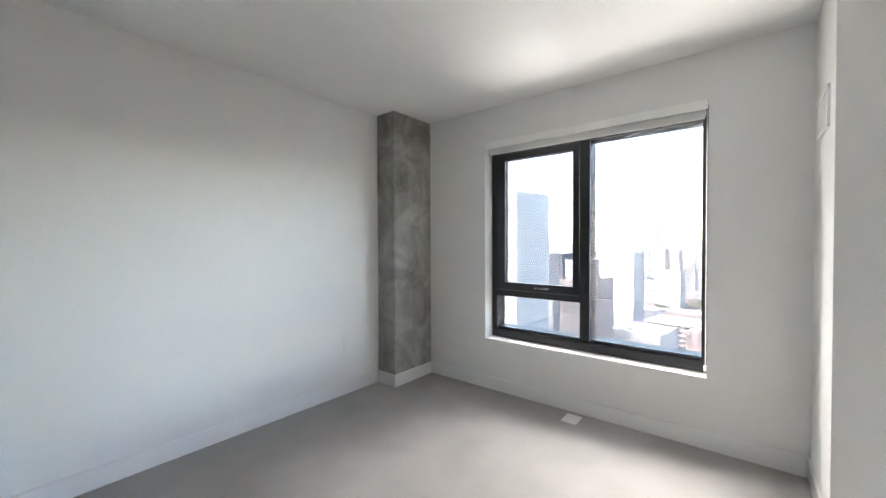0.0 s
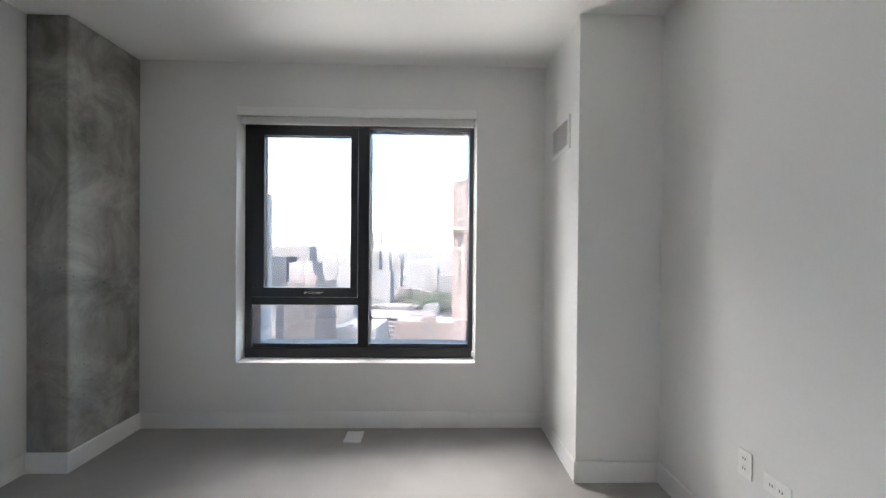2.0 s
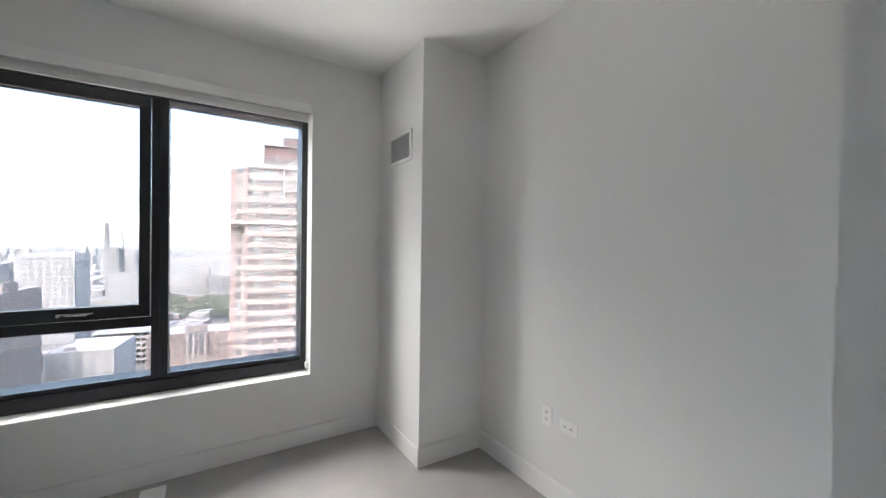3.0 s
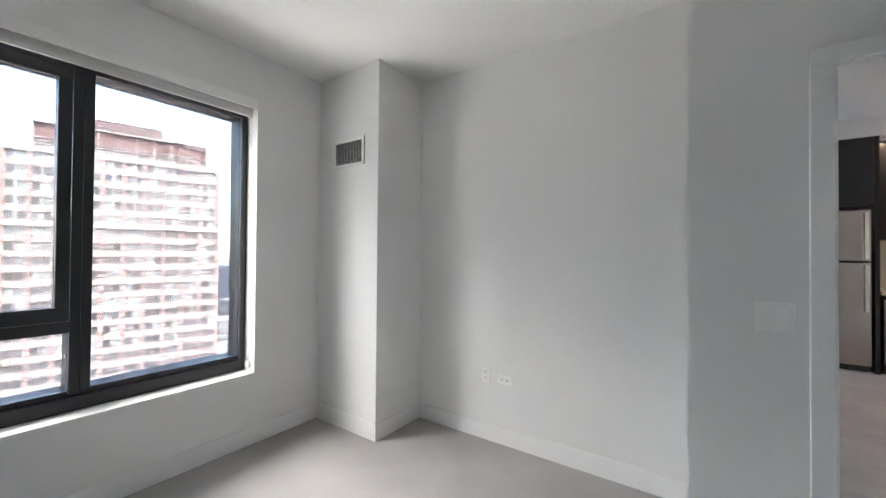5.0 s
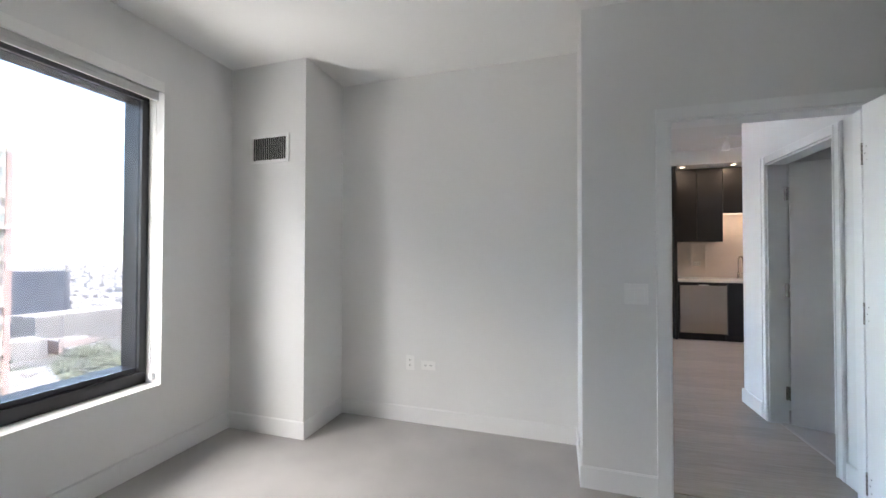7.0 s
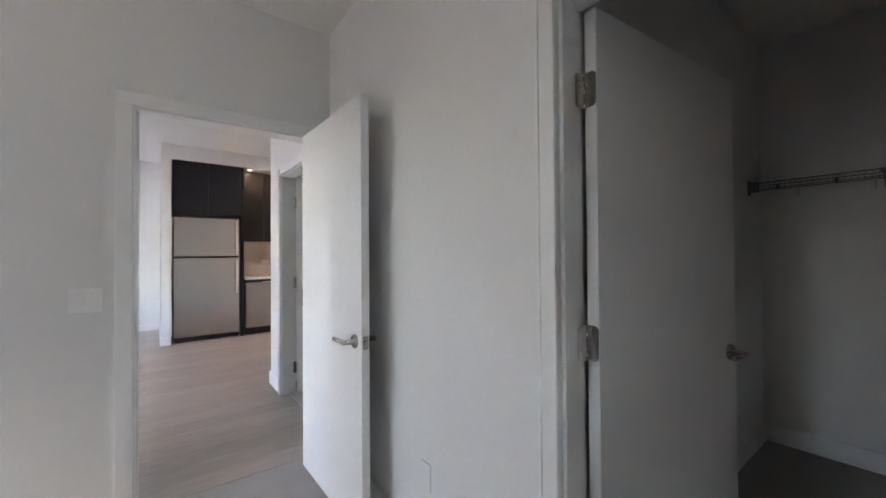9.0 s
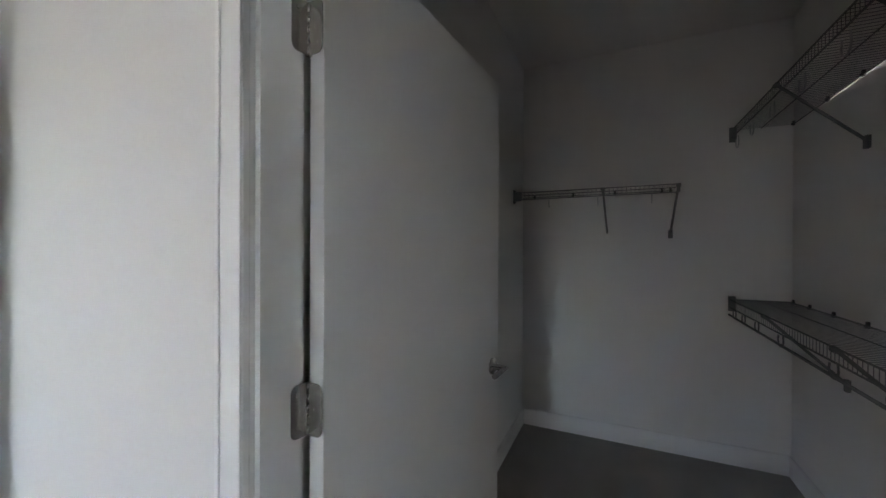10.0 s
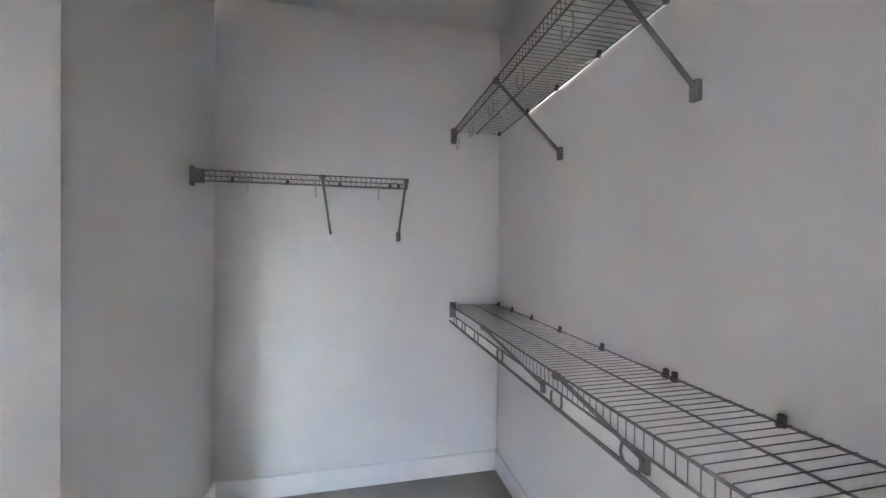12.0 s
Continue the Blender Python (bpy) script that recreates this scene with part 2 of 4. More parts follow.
structure("ceiling_closet", [(CX0 - 0.175, XD, CY - 0.1, YS, H, H + 0.2)], CEILING, "smooth white closet ceiling")

# column
bm = bmesh.new()
box(bm, XL, -3.03, -0.555, 0, 0, H, 0.012)
column = tagged(part("column", bm, CONCRETE, None, "bare grey concrete column with stains and air holes"), kind="structure", category="column")

# baseboards
BB, BT = 0.122, 0.014


def baseboard(x0, x1, y0, y1):
    bm = bmesh.new()
    box(bm, x0, x1, y0, y1, 0, BB - 0.006)
    top = bmesh.new()
    inset = 0.004
    xi = (x0 + (inset if x1 - x0 < 0.05 else 0), x1 - (inset if x1 - x0 < 0.05 else 0))
    yi = (y0 + (inset if y1 - y0 < 0.05 else 0), y1 - (inset if y1 - y0 < 0.05 else 0))
    top.free()
    box(bm, xi[0], xi[1], yi[0], yi[1], BB - 0.006, BB)
    return tagged(part("baseboard", bm, TRIM, None, "white painted flat baseboard"), kind="structure", category="baseboard")


baseboard(XL, XL + BT, YS, -0.555)
baseboard(XL + BT, -3.03 + BT, -0.555 - BT, -0.555)
baseboard(-3.03, -3.03 + BT, -0.555, 0)
baseboard(-3.03 + BT, 0, -BT, 0)
baseboard(-BT, 0, -0.67, -BT)
baseboard(-BT, XO, -0.67 - BT, -0.67)
baseboard(XO - BT, XO, YJ, -0.67 - BT)
baseboard(XD - BT, XO - BT, YJ, YJ + BT)
baseboard(XD - BT, XD, -2.92, YJ)
baseboard(XD - BT, XD, YS, -3.919)
baseboard(-1.679, XD - BT, YS, YS + BT)
baseboard(XL + BT, -2.742, YS, YS + BT)
baseboard(CX0, CX0 + BT, CY, YC)
baseboard(CX1 - BT, CX1, CY, YC)
baseboard(CX0 + BT, CX1 - BT, CY, CY + BT)


# ---- bedroom window ----
def window_unit():
    w = thing("window_1", "black aluminium window with an awning sash, fixed panes and a wide view", "window", (-1.42, 0.16, WZ0))
    w["kind"] = "structure"
    inv = w.matrix_world.inverted()

    def put(name, rows, mat, parent=w, label="", bevel=0.0):
        bm = bmesh.new()
        for r in rows:
            box(bm, *r, bevel=bevel)
        bm.transform(inv)
        return part(name, bm, mat, parent, label)

    y0, y1, ys = 0.13, 0.296, 0.2
    put("frame_head", [(WX0, WX1, y0, y1, 2.30, WZ1)], BLACKFRAME, bevel=0.003)
    put("frame_sill", [(WX0, WX1, y0, y1, WZ0, 0.565), (WX0 + 0.05, WX1 - 0.042, y0 + 0.022, y1 - 0.003, 0.565, 0.597)], BLACKFRAME, bevel=0.003)
    put("frame_jamb", [(WX0, WX0 + 0.055, y0, y1, 0.565, 2.30)], BLACKFRAME, bevel=0.003)
    put("frame_jamb", [(WX1 - 0.042, WX1, y0, y1, 0.565, 2.30)], BLACKFRAME, bevel=0.003)
    put("mullion", [(-1.400, -1.357, y0, y1, 0.58, 2.305), (-1.443, -1.400, y0 + 0.004, y1, 0.58, 2.305)], BLACKFRAME, bevel=0.002)
    put("transom", [(WX0 + 0.05, -1.44, y0 + 0.003, y1, 0.905, 0.965)], BLACKFRAME, bevel=0.003)
    s = put("awning_sash", [
        (WX0 + 0.058, -1.446, y0 - 0.006, ys, 0.968, 1.042), (WX0 + 0.058, -1.446, y0 - 0.006, ys, 2.235, 2.298),
        (WX0 + 0.058, WX0 + 0.150, y0 - 0.006, ys, 1.04, 2.237), (-1.502, -1.446, y0 - 0.006, ys, 1.04, 2.237)], BLACKFRAME, bevel=0.004)
    hb = bmesh.new()
    box(hb, -1.86, -1.73, y0 - 0.014, y0 - 0.005, 0.993, 1.013, 0.003)
    tube(hb, [(-1.86 + 0.02, y0 - 0.02, 1.0), (-1.80, y0 - 0.035, 1.003), (-1.70, y0 - 0.04, 1.012)], 0.005)
    hb.transform(inv)
    part("sash_handle", hb, NICKEL, s, "slim metal sash handle")
    g = [put("glass_pane", [(WX0 + 0.15, -1.502, 0.150, 0.156, 1.042, 2.235)], DIMGLASS, s),
         put("glass_pane", [(WX0 + 0.055, -1.443, 0.150, 0.156, 0.597, 0.905)], DIMGLASS),
         put("glass_pane", [(-1.357, WX1 - 0.042, 0.150, 0.156, 0.597, 2.30)], DIMGLASS)]
    # pane shadows off, so outdoor light enters the room undimmed
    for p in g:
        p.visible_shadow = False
    return w


window_unit()
blind = thing("roller_blind", "white roller blind drawn fully up inside its fascia", "blind", (-1.424, 0.04, WZ1))
binv = blind.matrix_world.inverted()


def blind_part(name, bm, mat, parent=blind, label=""):
    bm.transform(binv)
    return part(name, bm, mat, parent, label)


bm = bmesh.new()
box(bm, WX0 + 0.003, WX1 - 0.003, -0.006, 0.012, 2.345, WZ1 - 0.002, 0.003)
blind_part("fascia", bm, PLASTIC)
bm = bmesh.new()
tube(bm, [(WX0 + 0.02, 0.06, 2.352), (WX1 - 0.02, 0.06, 2.352)], 0.040, 20)
roll = blind_part("fabric_roll", bm, BLIND)
bm = bmesh.new()
box(bm, WX0 + 0.022, WX1 - 0.022, 0.018, 0.030, 2.285, 2.316, 0.004)
blind_part("hem_bar", bm, BLIND, roll)
bm = bmesh.new()
box(bm, WX0 + 0.022, WX1 - 0.022, 0.0225, 0.0245, 2.314, 2.36)
blind_part("hanging_fabric", bm, BLIND, roll)
bm = bmesh.new()
for yy in (0.055, 0.075):
    tube(bm, [(WX1 - 0.012, yy, 2.35), (WX1 - 0.012, yy, 0.545)], 0.0022, 6)
blind_part("bead_chain", bm, PLASTIC)
bm = bmesh.new()
box(bm, WX1 - 0.022, WX1 - 0.001, 0.048, 0.082, 0.52, 0.56, 0.004)
blind_part("chain_tensioner", bm, PLASTIC, blind, "clear plastic chain tensioner")


# ---- bedroom fixtures ----
def vent_grille():
    v = thing("wall_vent", "white metal supply grille with upright louvres high on the chase", "vent", (0, -0.362, 2.10))
    y0, y1, z0, z1 = -0.17, 0.17, -0.105, 0.105
    boxes("frame", [(-0.012, 0, y0, y1, z1 - 0.022, z1), (-0.012, 0, y0, y1, z0, z0 + 0.022),
                    (-0.012, 0, y0, y0 + 0.022, z0 + 0.022, z1 - 0.022), (-0.012, 0, y1 - 0.022, y1, z0 + 0.022, z1 - 0.022)], TRIM, v)
    # no duct behind: a dark sheet on the wall face gives its shade
    boxes("backing", [(-0.003, -0.0005, y0 + 0.02, y1 - 0.02, z0 + 0.02, z1 - 0.02)], OPENINGSHADE, v, "dark sheet painting the duct's shade behind the louvres")
    me = None
    for k in range(17):
        yy = y0 + 0.034 + k * (y1 - y0 - 0.068) / 16
        if me is None:
            ob = boxes("slat", [(-0.0135, -0.0035, -0.0009, 0.0009, z0 + 0.02, z1 - 0.02)], TRIM, v)
            me = ob.data
        else:
            ob = new("slat", me)
            ob.parent = v
        ob.location = (0, yy, 0)
        ob.rotation_euler = (0, 0, radians(38))


vent_grille()


def outlet(at, turned, label, blank=False):
    o = thing("outlet", label, "outlet", at, "wall outlets")
    a, b = (0.0575, 0.035)
    hy, hz = (a, b) if turned else (b, a)
    boxes("cover_plate", [(-0.006, 0, -hy, hy, -hz, hz)], PAINT if blank else PLASTIC, o, bevel=0.002)
    for s in () if blank else (-1, 1):
        dy, dz = (s * 0.021, 0) if turned else (0, s * 0.021)
        boxes("receptacle", [(-0.008, -0.0055, dy - 0.015, dy + 0.015, dz - 0.014, dz + 0.014)], PLASTIC, o, bevel=0.001)
        boxes("slots", [(-0.0088, -0.0075, dy - 0.007, dy - 0.004, dz - 0.005, dz + 0.006), (-0.0088, -0.0075, dy + 0.004, dy + 0.007, dz - 0.005, dz + 0.006)], OPENINGSHADE, o)
    return o


outlet((XO, -1.29, 0.463), False, "white upright data and power outlet on the wall")
outlet((XO, -1.44, 0.452), True, "white duplex outlet mounted sideways on the wall")

sw = thing("light_switch", "white two-gang rocker light switch beside the doorway", "switch", (XD, -2.82, 1.10))
boxes("cover_plate", [(-0.006, 0, -0.06, 0.06, -0.0575, 0.0575)], PLASTIC, sw, bevel=0.002)
for s in (-0.024, 0.024):
    boxes("rocker", [(-0.0095, -0.0055, s - 0.0165, s + 0.0165, -0.033, 0.033)], PLASTIC, sw, bevel=0.0015)

fo = thing("floor_vent", "small white floor register set in the carpet", "vent", (-1.406, -0.152, 0))
boxes("frame", [(-0.060, 0.060, -0.075, -0.063, 0, 0.008), (-0.060, 0.060, 0.063, 0.075, 0, 0.008), (-0.060, -0.050, -0.063, 0.063, 0, 0.008), (0.050, 0.060, -0.063, 0.063, 0, 0.008)], PLASTIC, fo)
boxes("backing", [(-0.050, 0.050, -0.063, 0.063, 0, 0.002)], TRIM, fo)
for k in range(9):
    yy = -0.056 + k * 0.014
    boxes("slat", [(-0.0505, 0.0505, yy - 0.005, yy + 0.005, 0.002, 0.0065)], PLASTIC, fo)
outlet((XL, -0.95, 0.478, 0, 0, 180), False, "white blank outlet plate low on the plain wall", True)
outlet((-1.08, YS, 0.375, 0, 0, -90), False, "white blank outlet plate low beside the closet doorway", True)
sp = tagged(boxes("strike_plate", [(XD + 0.012, XD + 0.040, DY1 - 0.0135, DY1 - 0.0118, 0.90, 0.965)], NICKEL, None, "small satin nickel strike plate on the entry jamb", bevel=0.0004), category="strike plate")


# ---- doors ----
def casing_y(name, x, side, y0, y1, h, w=0.065, t=0.016):
    """Casing round a doorway in a wall that faces x; side -1: on the west face."""
    a, b = (x - t, x) if side < 0 else (x, x + t)
    e = thing(name, "white painted door casing", "trim")
    e["kind"] = "structure"
    for yy0, yy1, z0, z1 in ((y0 - w, y0, 0, h), (y1, y1 + w, 0, h), (y0 - w, y1 + w, h, h + w)):
        c = boxes("casing", [(a, b, yy0, yy1, z0, z1)], TRIM, e, bevel=0.003)
    return e


def casing_x(name, y, side, x0, x1, h, w=0.065, t=0.016):
    a, b = (y - t, y) if side < 0 else (y, y + t)
    e = thing(name, "white painted door casing", "trim")
    e["kind"] = "structure"
    for xx0, xx1, z0, z1 in ((x0 - w, x0, 0, h), (x1, x1 + w, 0, h), (x0 - w, x1 + w, h, h + w)):
        boxes("casing", [(xx0, xx1, a, b, z0, z1)], TRIM, e, bevel=0.003)
        if z0 == 0:
            inner, outer = (xx1 - 0.013, xx0 + 0.004) if xx0 < x0 else (xx0, xx1 - 0.014)
            for a0, wide in ((inner, 0.013), (outer, 0.010)):
                boxes("moulding", [(a0, a0 + wide, b if side > 0 else a - 0.005, b + 0.005 if side > 0 else a, 0, h + w - 0.006)], TRIM, e, bevel=0.002)
    return e


casing_y("trim_entry", XD, -1, DY0, DY1, DH)
casing_y("trim_entry_hall", XDK, 1, DY0, DY1, DH)
casing_x("trim_closet", YS, 1, CDX0 + 0.016, CDX1 - 0.016, DH - 0.016, 0.068)
JT = 0.012
structure("door_jamb_entry", [(XD - 0.001, XDK + 0.001, DY0, DY0 + JT, 0, DH - JT), (XD - 0.001, XDK + 0.001, DY1 - JT, DY1, 0, DH - JT), (XD - 0.001, XDK + 0.001, DY0, DY1, DH - JT, DH),
                              (XD + 0.05, XD + 0.085, DY1 - JT - 0.01, DY1 - JT, 0, DH - JT), (XD + 0.05, XD + 0.085, DY0 + JT, DY0 + JT + 0.01, 0, DH - JT)], TRIM, "white painted entry door jamb")
structure("door_jamb_closet", [(CDX0, CDX0 + JT, YC - 0.001, YS + 0.001, 0, DH - JT), (CDX1 - JT, CDX1, YC - 0.001, YS + 0.001, 0, DH - JT), (CDX0, CDX1, YC - 0.001, YS + 0.001, DH - JT, DH),
                               (CDX0 + JT, CDX0 + JT + 0.012, YS - 0.07, YS - 0.012, 0, DH - JT), (CDX1 - JT - 0.012, CDX1 - JT, YS - 0.07, YS - 0.012, 0, DH - JT)], TRIM, "white painted closet door jamb")
structure("threshold", [(XDK - 0.04, XDK - 0.005, DY0 + JT, DY1 - JT, -0.02, 0.006)], PLANK, "thin transition strip between carpet and wood floor", 0.002)


def lever(bm_side, parent, at, direction, toward):
    """A lever handle: rose, neck and lever; direction: away from the leaf; toward: the way the lever points."""
    d, t = Vector(direction), Vector(toward)
    at = Vector(at)
    bm = bmesh.new()
    lathe(bm, at, d, [(0, 0.032), (0.006, 0.032), (0.010, 0.028), (0.010, 0.013), (0.045, 0.011)])
    tube(bm, [at + d * 0.030, at + d * 0.060], 0.0105, 14)
    tube(bm, [at + d * 0.056 - t * 0.010, at + d * 0.056 + t * 0.115], 0.0095, 14)
    return part("lever_handle", bm, NICKEL, parent, "satin nickel lever handle on a round rose")


def hinge(parent, at, leaf_dirs, h=0.105):
    """A butt hinge: knuckle and two leaves with round corners and screws."""
    at = Vector(at)
    bm = bmesh.new()
    for k in range(5):
        z0 = -h / 2 + k * h / 5 + 0.0008
        lathe(bm, at + Vector((0, 0, z0)), (0, 0, 1), [(0, 0.0065), (h / 5 - 0.0016, 0.0065)], 12)
    hp = part("hinge", bm, NICKEL, parent, "satin nickel butt hinge")
    for d, n in leaf_dirs:
        d, n = Vector(d).normalized(), Vector(n).normalized()
        b2 = bmesh.new()
        w, r = 0.040, 0.014
        outline = [(0, -h / 2), (w - r, -h / 2)] + [(w - r + r * math.sin(a), -h / 2 + r - r * math.cos(a)) for a in (0.4, 0.8, 1.2, 1.57)] + \
                  [(w - r + r * math.cos(a), h / 2 - r + r * math.sin(a)) for a in (0, 0.4, 0.8, 1.2, 1.57)] + [(0, h / 2)]
        front = [b2.verts.new(at + d * a + Vector((0, 0, z)) + n * 0.0025) for a, z in outline]
        back = [b2.verts.new(at + d * a + Vector((0, 0, z))) for a, z in outline]
        b2.faces.new(front)
        b2.faces.new(back[::-1])
        for i in range(len(front)):
            j = (i + 1) % len(front)
            b2.faces.new((front[i], back[i], back[j], front[j]))
        for zz in (-0.032, 0.0, 0.032):
            lathe(b2, at + d * (0.026 if zz else 0.018) + Vector((0, 0, zz)) + n * 0.0025, n, [(0, 0.004), (0.0012, 0.0025)], 8)
        part("leaf", b2, NICKEL, hp)
    return hp


# entry door, standing open along the closet wall
ed = thing("entry_door", "plain white bedroom door standing wide open beside the wall", "door", (XD - 0.012, -3.798, 0))
LW = 0.805
boxes("door_leaf", [(-LW, 0, -0.040, 0, 0.012, 2.033)], DOORPAINT, ed, bevel=0.002)
lever(None, ed, (-LW + 0.065, 0, 0.90), (0, 1, 0), (1, 0, 0))
lever(None, ed, (-LW + 0.065, -0.040, 0.90), (0, -1, 0), (1, 0, 0))
bm = bmesh.new()
box(bm, -LW - 0.0025, -LW + 0.001, -0.033, -0.007, 0.87, 0.93, 0.001)
lp = part("latch_plate", bm, NICKEL, ed)
bm = bmesh.new()
box(bm, -LW - 0.012, -LW - 0.002, -0.026, -0.014, 0.89, 0.91, 0.003)
part("latch_bolt", bm, NICKEL, lp)
for z in (0.24, 1.04, 1.80):
    hinge(ed, (0.004, -0.003, z), [((-1, 0, 0), (0, 1, 0))])
ed.rotation_euler = (0, 0, radians(1.2))

# closet door, open into the closet
cd = thing("closet_door", "plain white closet door standing open into the dim closet", "door", (-1.745, -4.112, 0))
CW = 0.945
boxes("door_leaf", [(-0.040, 0, -CW, -0.004, 0.012, 2.033)], DOORPAINT, cd, bevel=0.002)
lever(None, cd, (-0.040, -CW + 0.065, 0.885), (-1, 0, 0), (0, 1, 0))
lever(None, cd, (0, -CW + 0.065, 0.885), (1, 0, 0), (0, 1, 0))
for z in (0.24, 1.035, 1.79):
    hinge(cd, (-0.003, 0.002, z), [((-1, 0, 0), (0, 1, 0)), ((0.08, 1, 0), (-1, 0.08, 0))])
cd.rotation_euler = (0, 0, radians(-4.6))


# ---- closet shelves ----
def wire_shelf(name, label, length, deep, group, rod):
    """A ventilated wire shelf along +y from its end cap; the wall is at x = 0, the front at x = deep; z = 0 is the deck."""
    s = thing(name, label, "shelf", group=group)
    for xx, zz, r in ((0.006, -0.004, 0.0032), (deep * 0.5, -0.004, 0.0028), (deep, -0.004, 0.0034), (deep, -0.052, 0.0034)):
        bm = bmesh.new()
        tube(bm, [(xx, 0, zz), (xx, length, zz)], r, 8)
        part("long_rod", bm, WIRE, s)
    bm = bmesh.new()
    n = int(length / 0.0254)
    for k in range(n + 1):
        y = 0.006 + k * 0.0254
        tube(bm, [(0.004, y, 0.0), (deep - 0.004, y, 0.0), (deep + 0.0015, y, -0.004), (deep + 0.0015, y, -0.053)], 0.0012, 5)
    tagged(part("wire_deck", bm, WIRE, s), kind="stuff")
    return s


def shelf_brace(s, y, deep, drop, white_end=False, front_shift=0.0):
    bm = bmesh.new()
    tube(bm, [(deep - 0.004, y + front_shift, -0.012), (0.016, y, -drop + 0.02)], 0.0066, 10)
    lathe(bm, (deep, y + front_shift - 0.012, -0.01), (0, 1, 0), [(0, 0.011), (0.024, 0.011)], 12)
    b = part("brace", bm, WIRE, s, "grey metal diagonal brace")
    bm = bmesh.new()
    box(bm, 0, 0.018, y - 0.013, y + 0.013, -drop - 0.02, -drop + 0.035, 0.003)
    lathe(bm, (0.018, y, -drop + 0.0), (1, 0, 0), [(0, 0.005), (0.002, 0.004)], 10)
    part("brace_foot", bm, PLASTIC if white_end else WIRE, b, "white plastic brace foot" if white_end else "")


def shelf_clip(s, y):
    bm = bmesh.new()
    box(bm, 0, 0.012, y - 0.007, y + 0.007, -0.012, 0.016, 0.003)
    lathe(bm, (0.004, y, -0.004), (1, 0, 0), [(0, 0.008), (0.012, 0.007)], 12)
    part("wall_clip", bm, CLIP, s)


def end_cap(s, deep, big=False):
    bm = bmesh.new()
    box(bm, deep - 0.030, deep + 0.008, -0.002 if not big else -0.001, 0.010, -0.075, 0.018, 0.003)
    box(bm, deep - 0.022, deep + 0.004, 0.010, 0.030 if not big else 0.055, -0.060, 0.004, 0.004)
    part("end_cap", bm, WIRE, s, "grey plastic end bracket")


def rod_hook(s, y, deep, mat=None, drop=0.105, flat=False):
    pts = []
    for k in range(17):
        a = math.pi * k / 16
        pts.append((deep + 0.002, y + 0.030 * math.cos(a), -drop + 0.030 - 0.030 * math.sin(a)))
    pts = [(deep + 0.002, y + 0.026, -0.052)] + pts + [(deep + 0.002, y - 0.026, -0.060)]
    bm = bmesh.new()
    tube(bm, pts, 0.0034, 8)
    part("hook", bm, mat or WIRESILVER, s, "silver wire loop hook")


LONG = 2.29
upper = wire_shelf("wire_shelf", "long grey ventilated wire shelf high on the closet wall", LONG, 0.305, "closet wire shelves", False)
lower = wire_shelf("wire_shelf", "long grey ventilated wire shelf with hanging rod at waist height", LONG, 0.305, "closet wire shelves", True)
for y in (0.02, 0.42, 0.72, 1.02, 1.33, 1.63, 1.95):
    shelf_clip(upper, y)
for y in (0.03, 0.242, 0.491, 0.763, 1.053, 1.34, 1.37, 1.64, 1.95):
    shelf_clip(lower, y)
for y in (0.755, 1.43, 2.05):
    shelf_brace(upper, y, 0.305, 0.305)
for y in (0.62, 1.27, 1.95):
    shelf_brace(lower, y, 0.305, 0.305)
for s in (upper, lower):
    end_cap(s, 0.305)
for y in (0.05, 0.33, 0.63, 0.95, 1.27, 1.58, 1.9):
    rod_hook(upper, y, 0.28, drop=0.12)
for y in (0.12, 0.30, 0.52, 0.83, 1.27, 1.57, 1.87):
    rod_hook(lower, y, 0.305, WIRE)
bm = bmesh.new()
tube(bm, [(0.309, 0.0, -0.098), (0.309, LONG, -0.098)], 0.0055, 10)
part("hanging_rod", bm, WIRE, lower)
upper.matrix_world = pose(CX0, CY, 2.10)
lower.matrix_world = pose(CX0, CY, 1.04)

SM = 1.0
small = wire_shelf("wire_shelf", "short grey ventilated wire shelf on the closet back wall", SM, 0.30, "closet wire shelves", False)
for y in (0.09, 0.37, 0.65, 0.935, 0.985):
    shelf_clip(small, y)
shelf_brace(small, 0.60, 0.30, 0.30, True, -0.02)
shelf_brace(small, 0.985, 0.30, 0.30, False, 0.01)
end_cap(small, 0.30, True)
bm = bmesh.new()
tube(bm, [(0.30, SM, -0.004), (0.30, SM, -0.052)], 0.0034, 8)
part("lip_end", bm, WIRE, small)
for y in (0.245, 0.55, 0.855):
    bm = bmesh.new()
    tube(bm, [(0.302, y, -0.03), (0.302, y, -0.105)], 0.0032, 8)
    tube(bm, [(0.302, y, -0.105), (0.285, y, -0.112), (0.27, y, -0.10)], 0.0032, 8)
    part("hook", bm, WIRESILVER, small, "silver wire hook")
small.matrix_world = pose(CX1, CY, 1.745, 0, 0, 90)

# ---- hall, kitchen and bath shell ----
structure("ceiling_kitchen", [(XO + 0.1, 6.5, -6.6, 0, HK, HK + 0.2), (XDK, XO + 0.1, -6.6, YJ - 0.12, HK, HK + 0.2)], CEILING, "white ceiling of hall and kitchen")
structure("wall_kitchen_back", [(KB, KB + 0.12, -6.6, -3.13, -0.12, HK)], PAINT, "white painted kitchen wall")
structure("wall_fridge_stub", [(KX - 0.03, KB, -3.25, -3.13, 0, HK)], PAINT, "short white wall beside the refrigerator")
structure("wall_living_east", [(5.95, 6.1, -3.13, 0, -0.12, HK), (KB + 0.12, 6.1, -3.25, -3.13, -0.12, HK)], PAINT, "white living room wall in bright daylight")
structure("wall_kitchen_south", [(1.65, KB + 0.12, -6.72, -6.6, -0.12, HK)], PAINT, "white painted kitchen end wall")
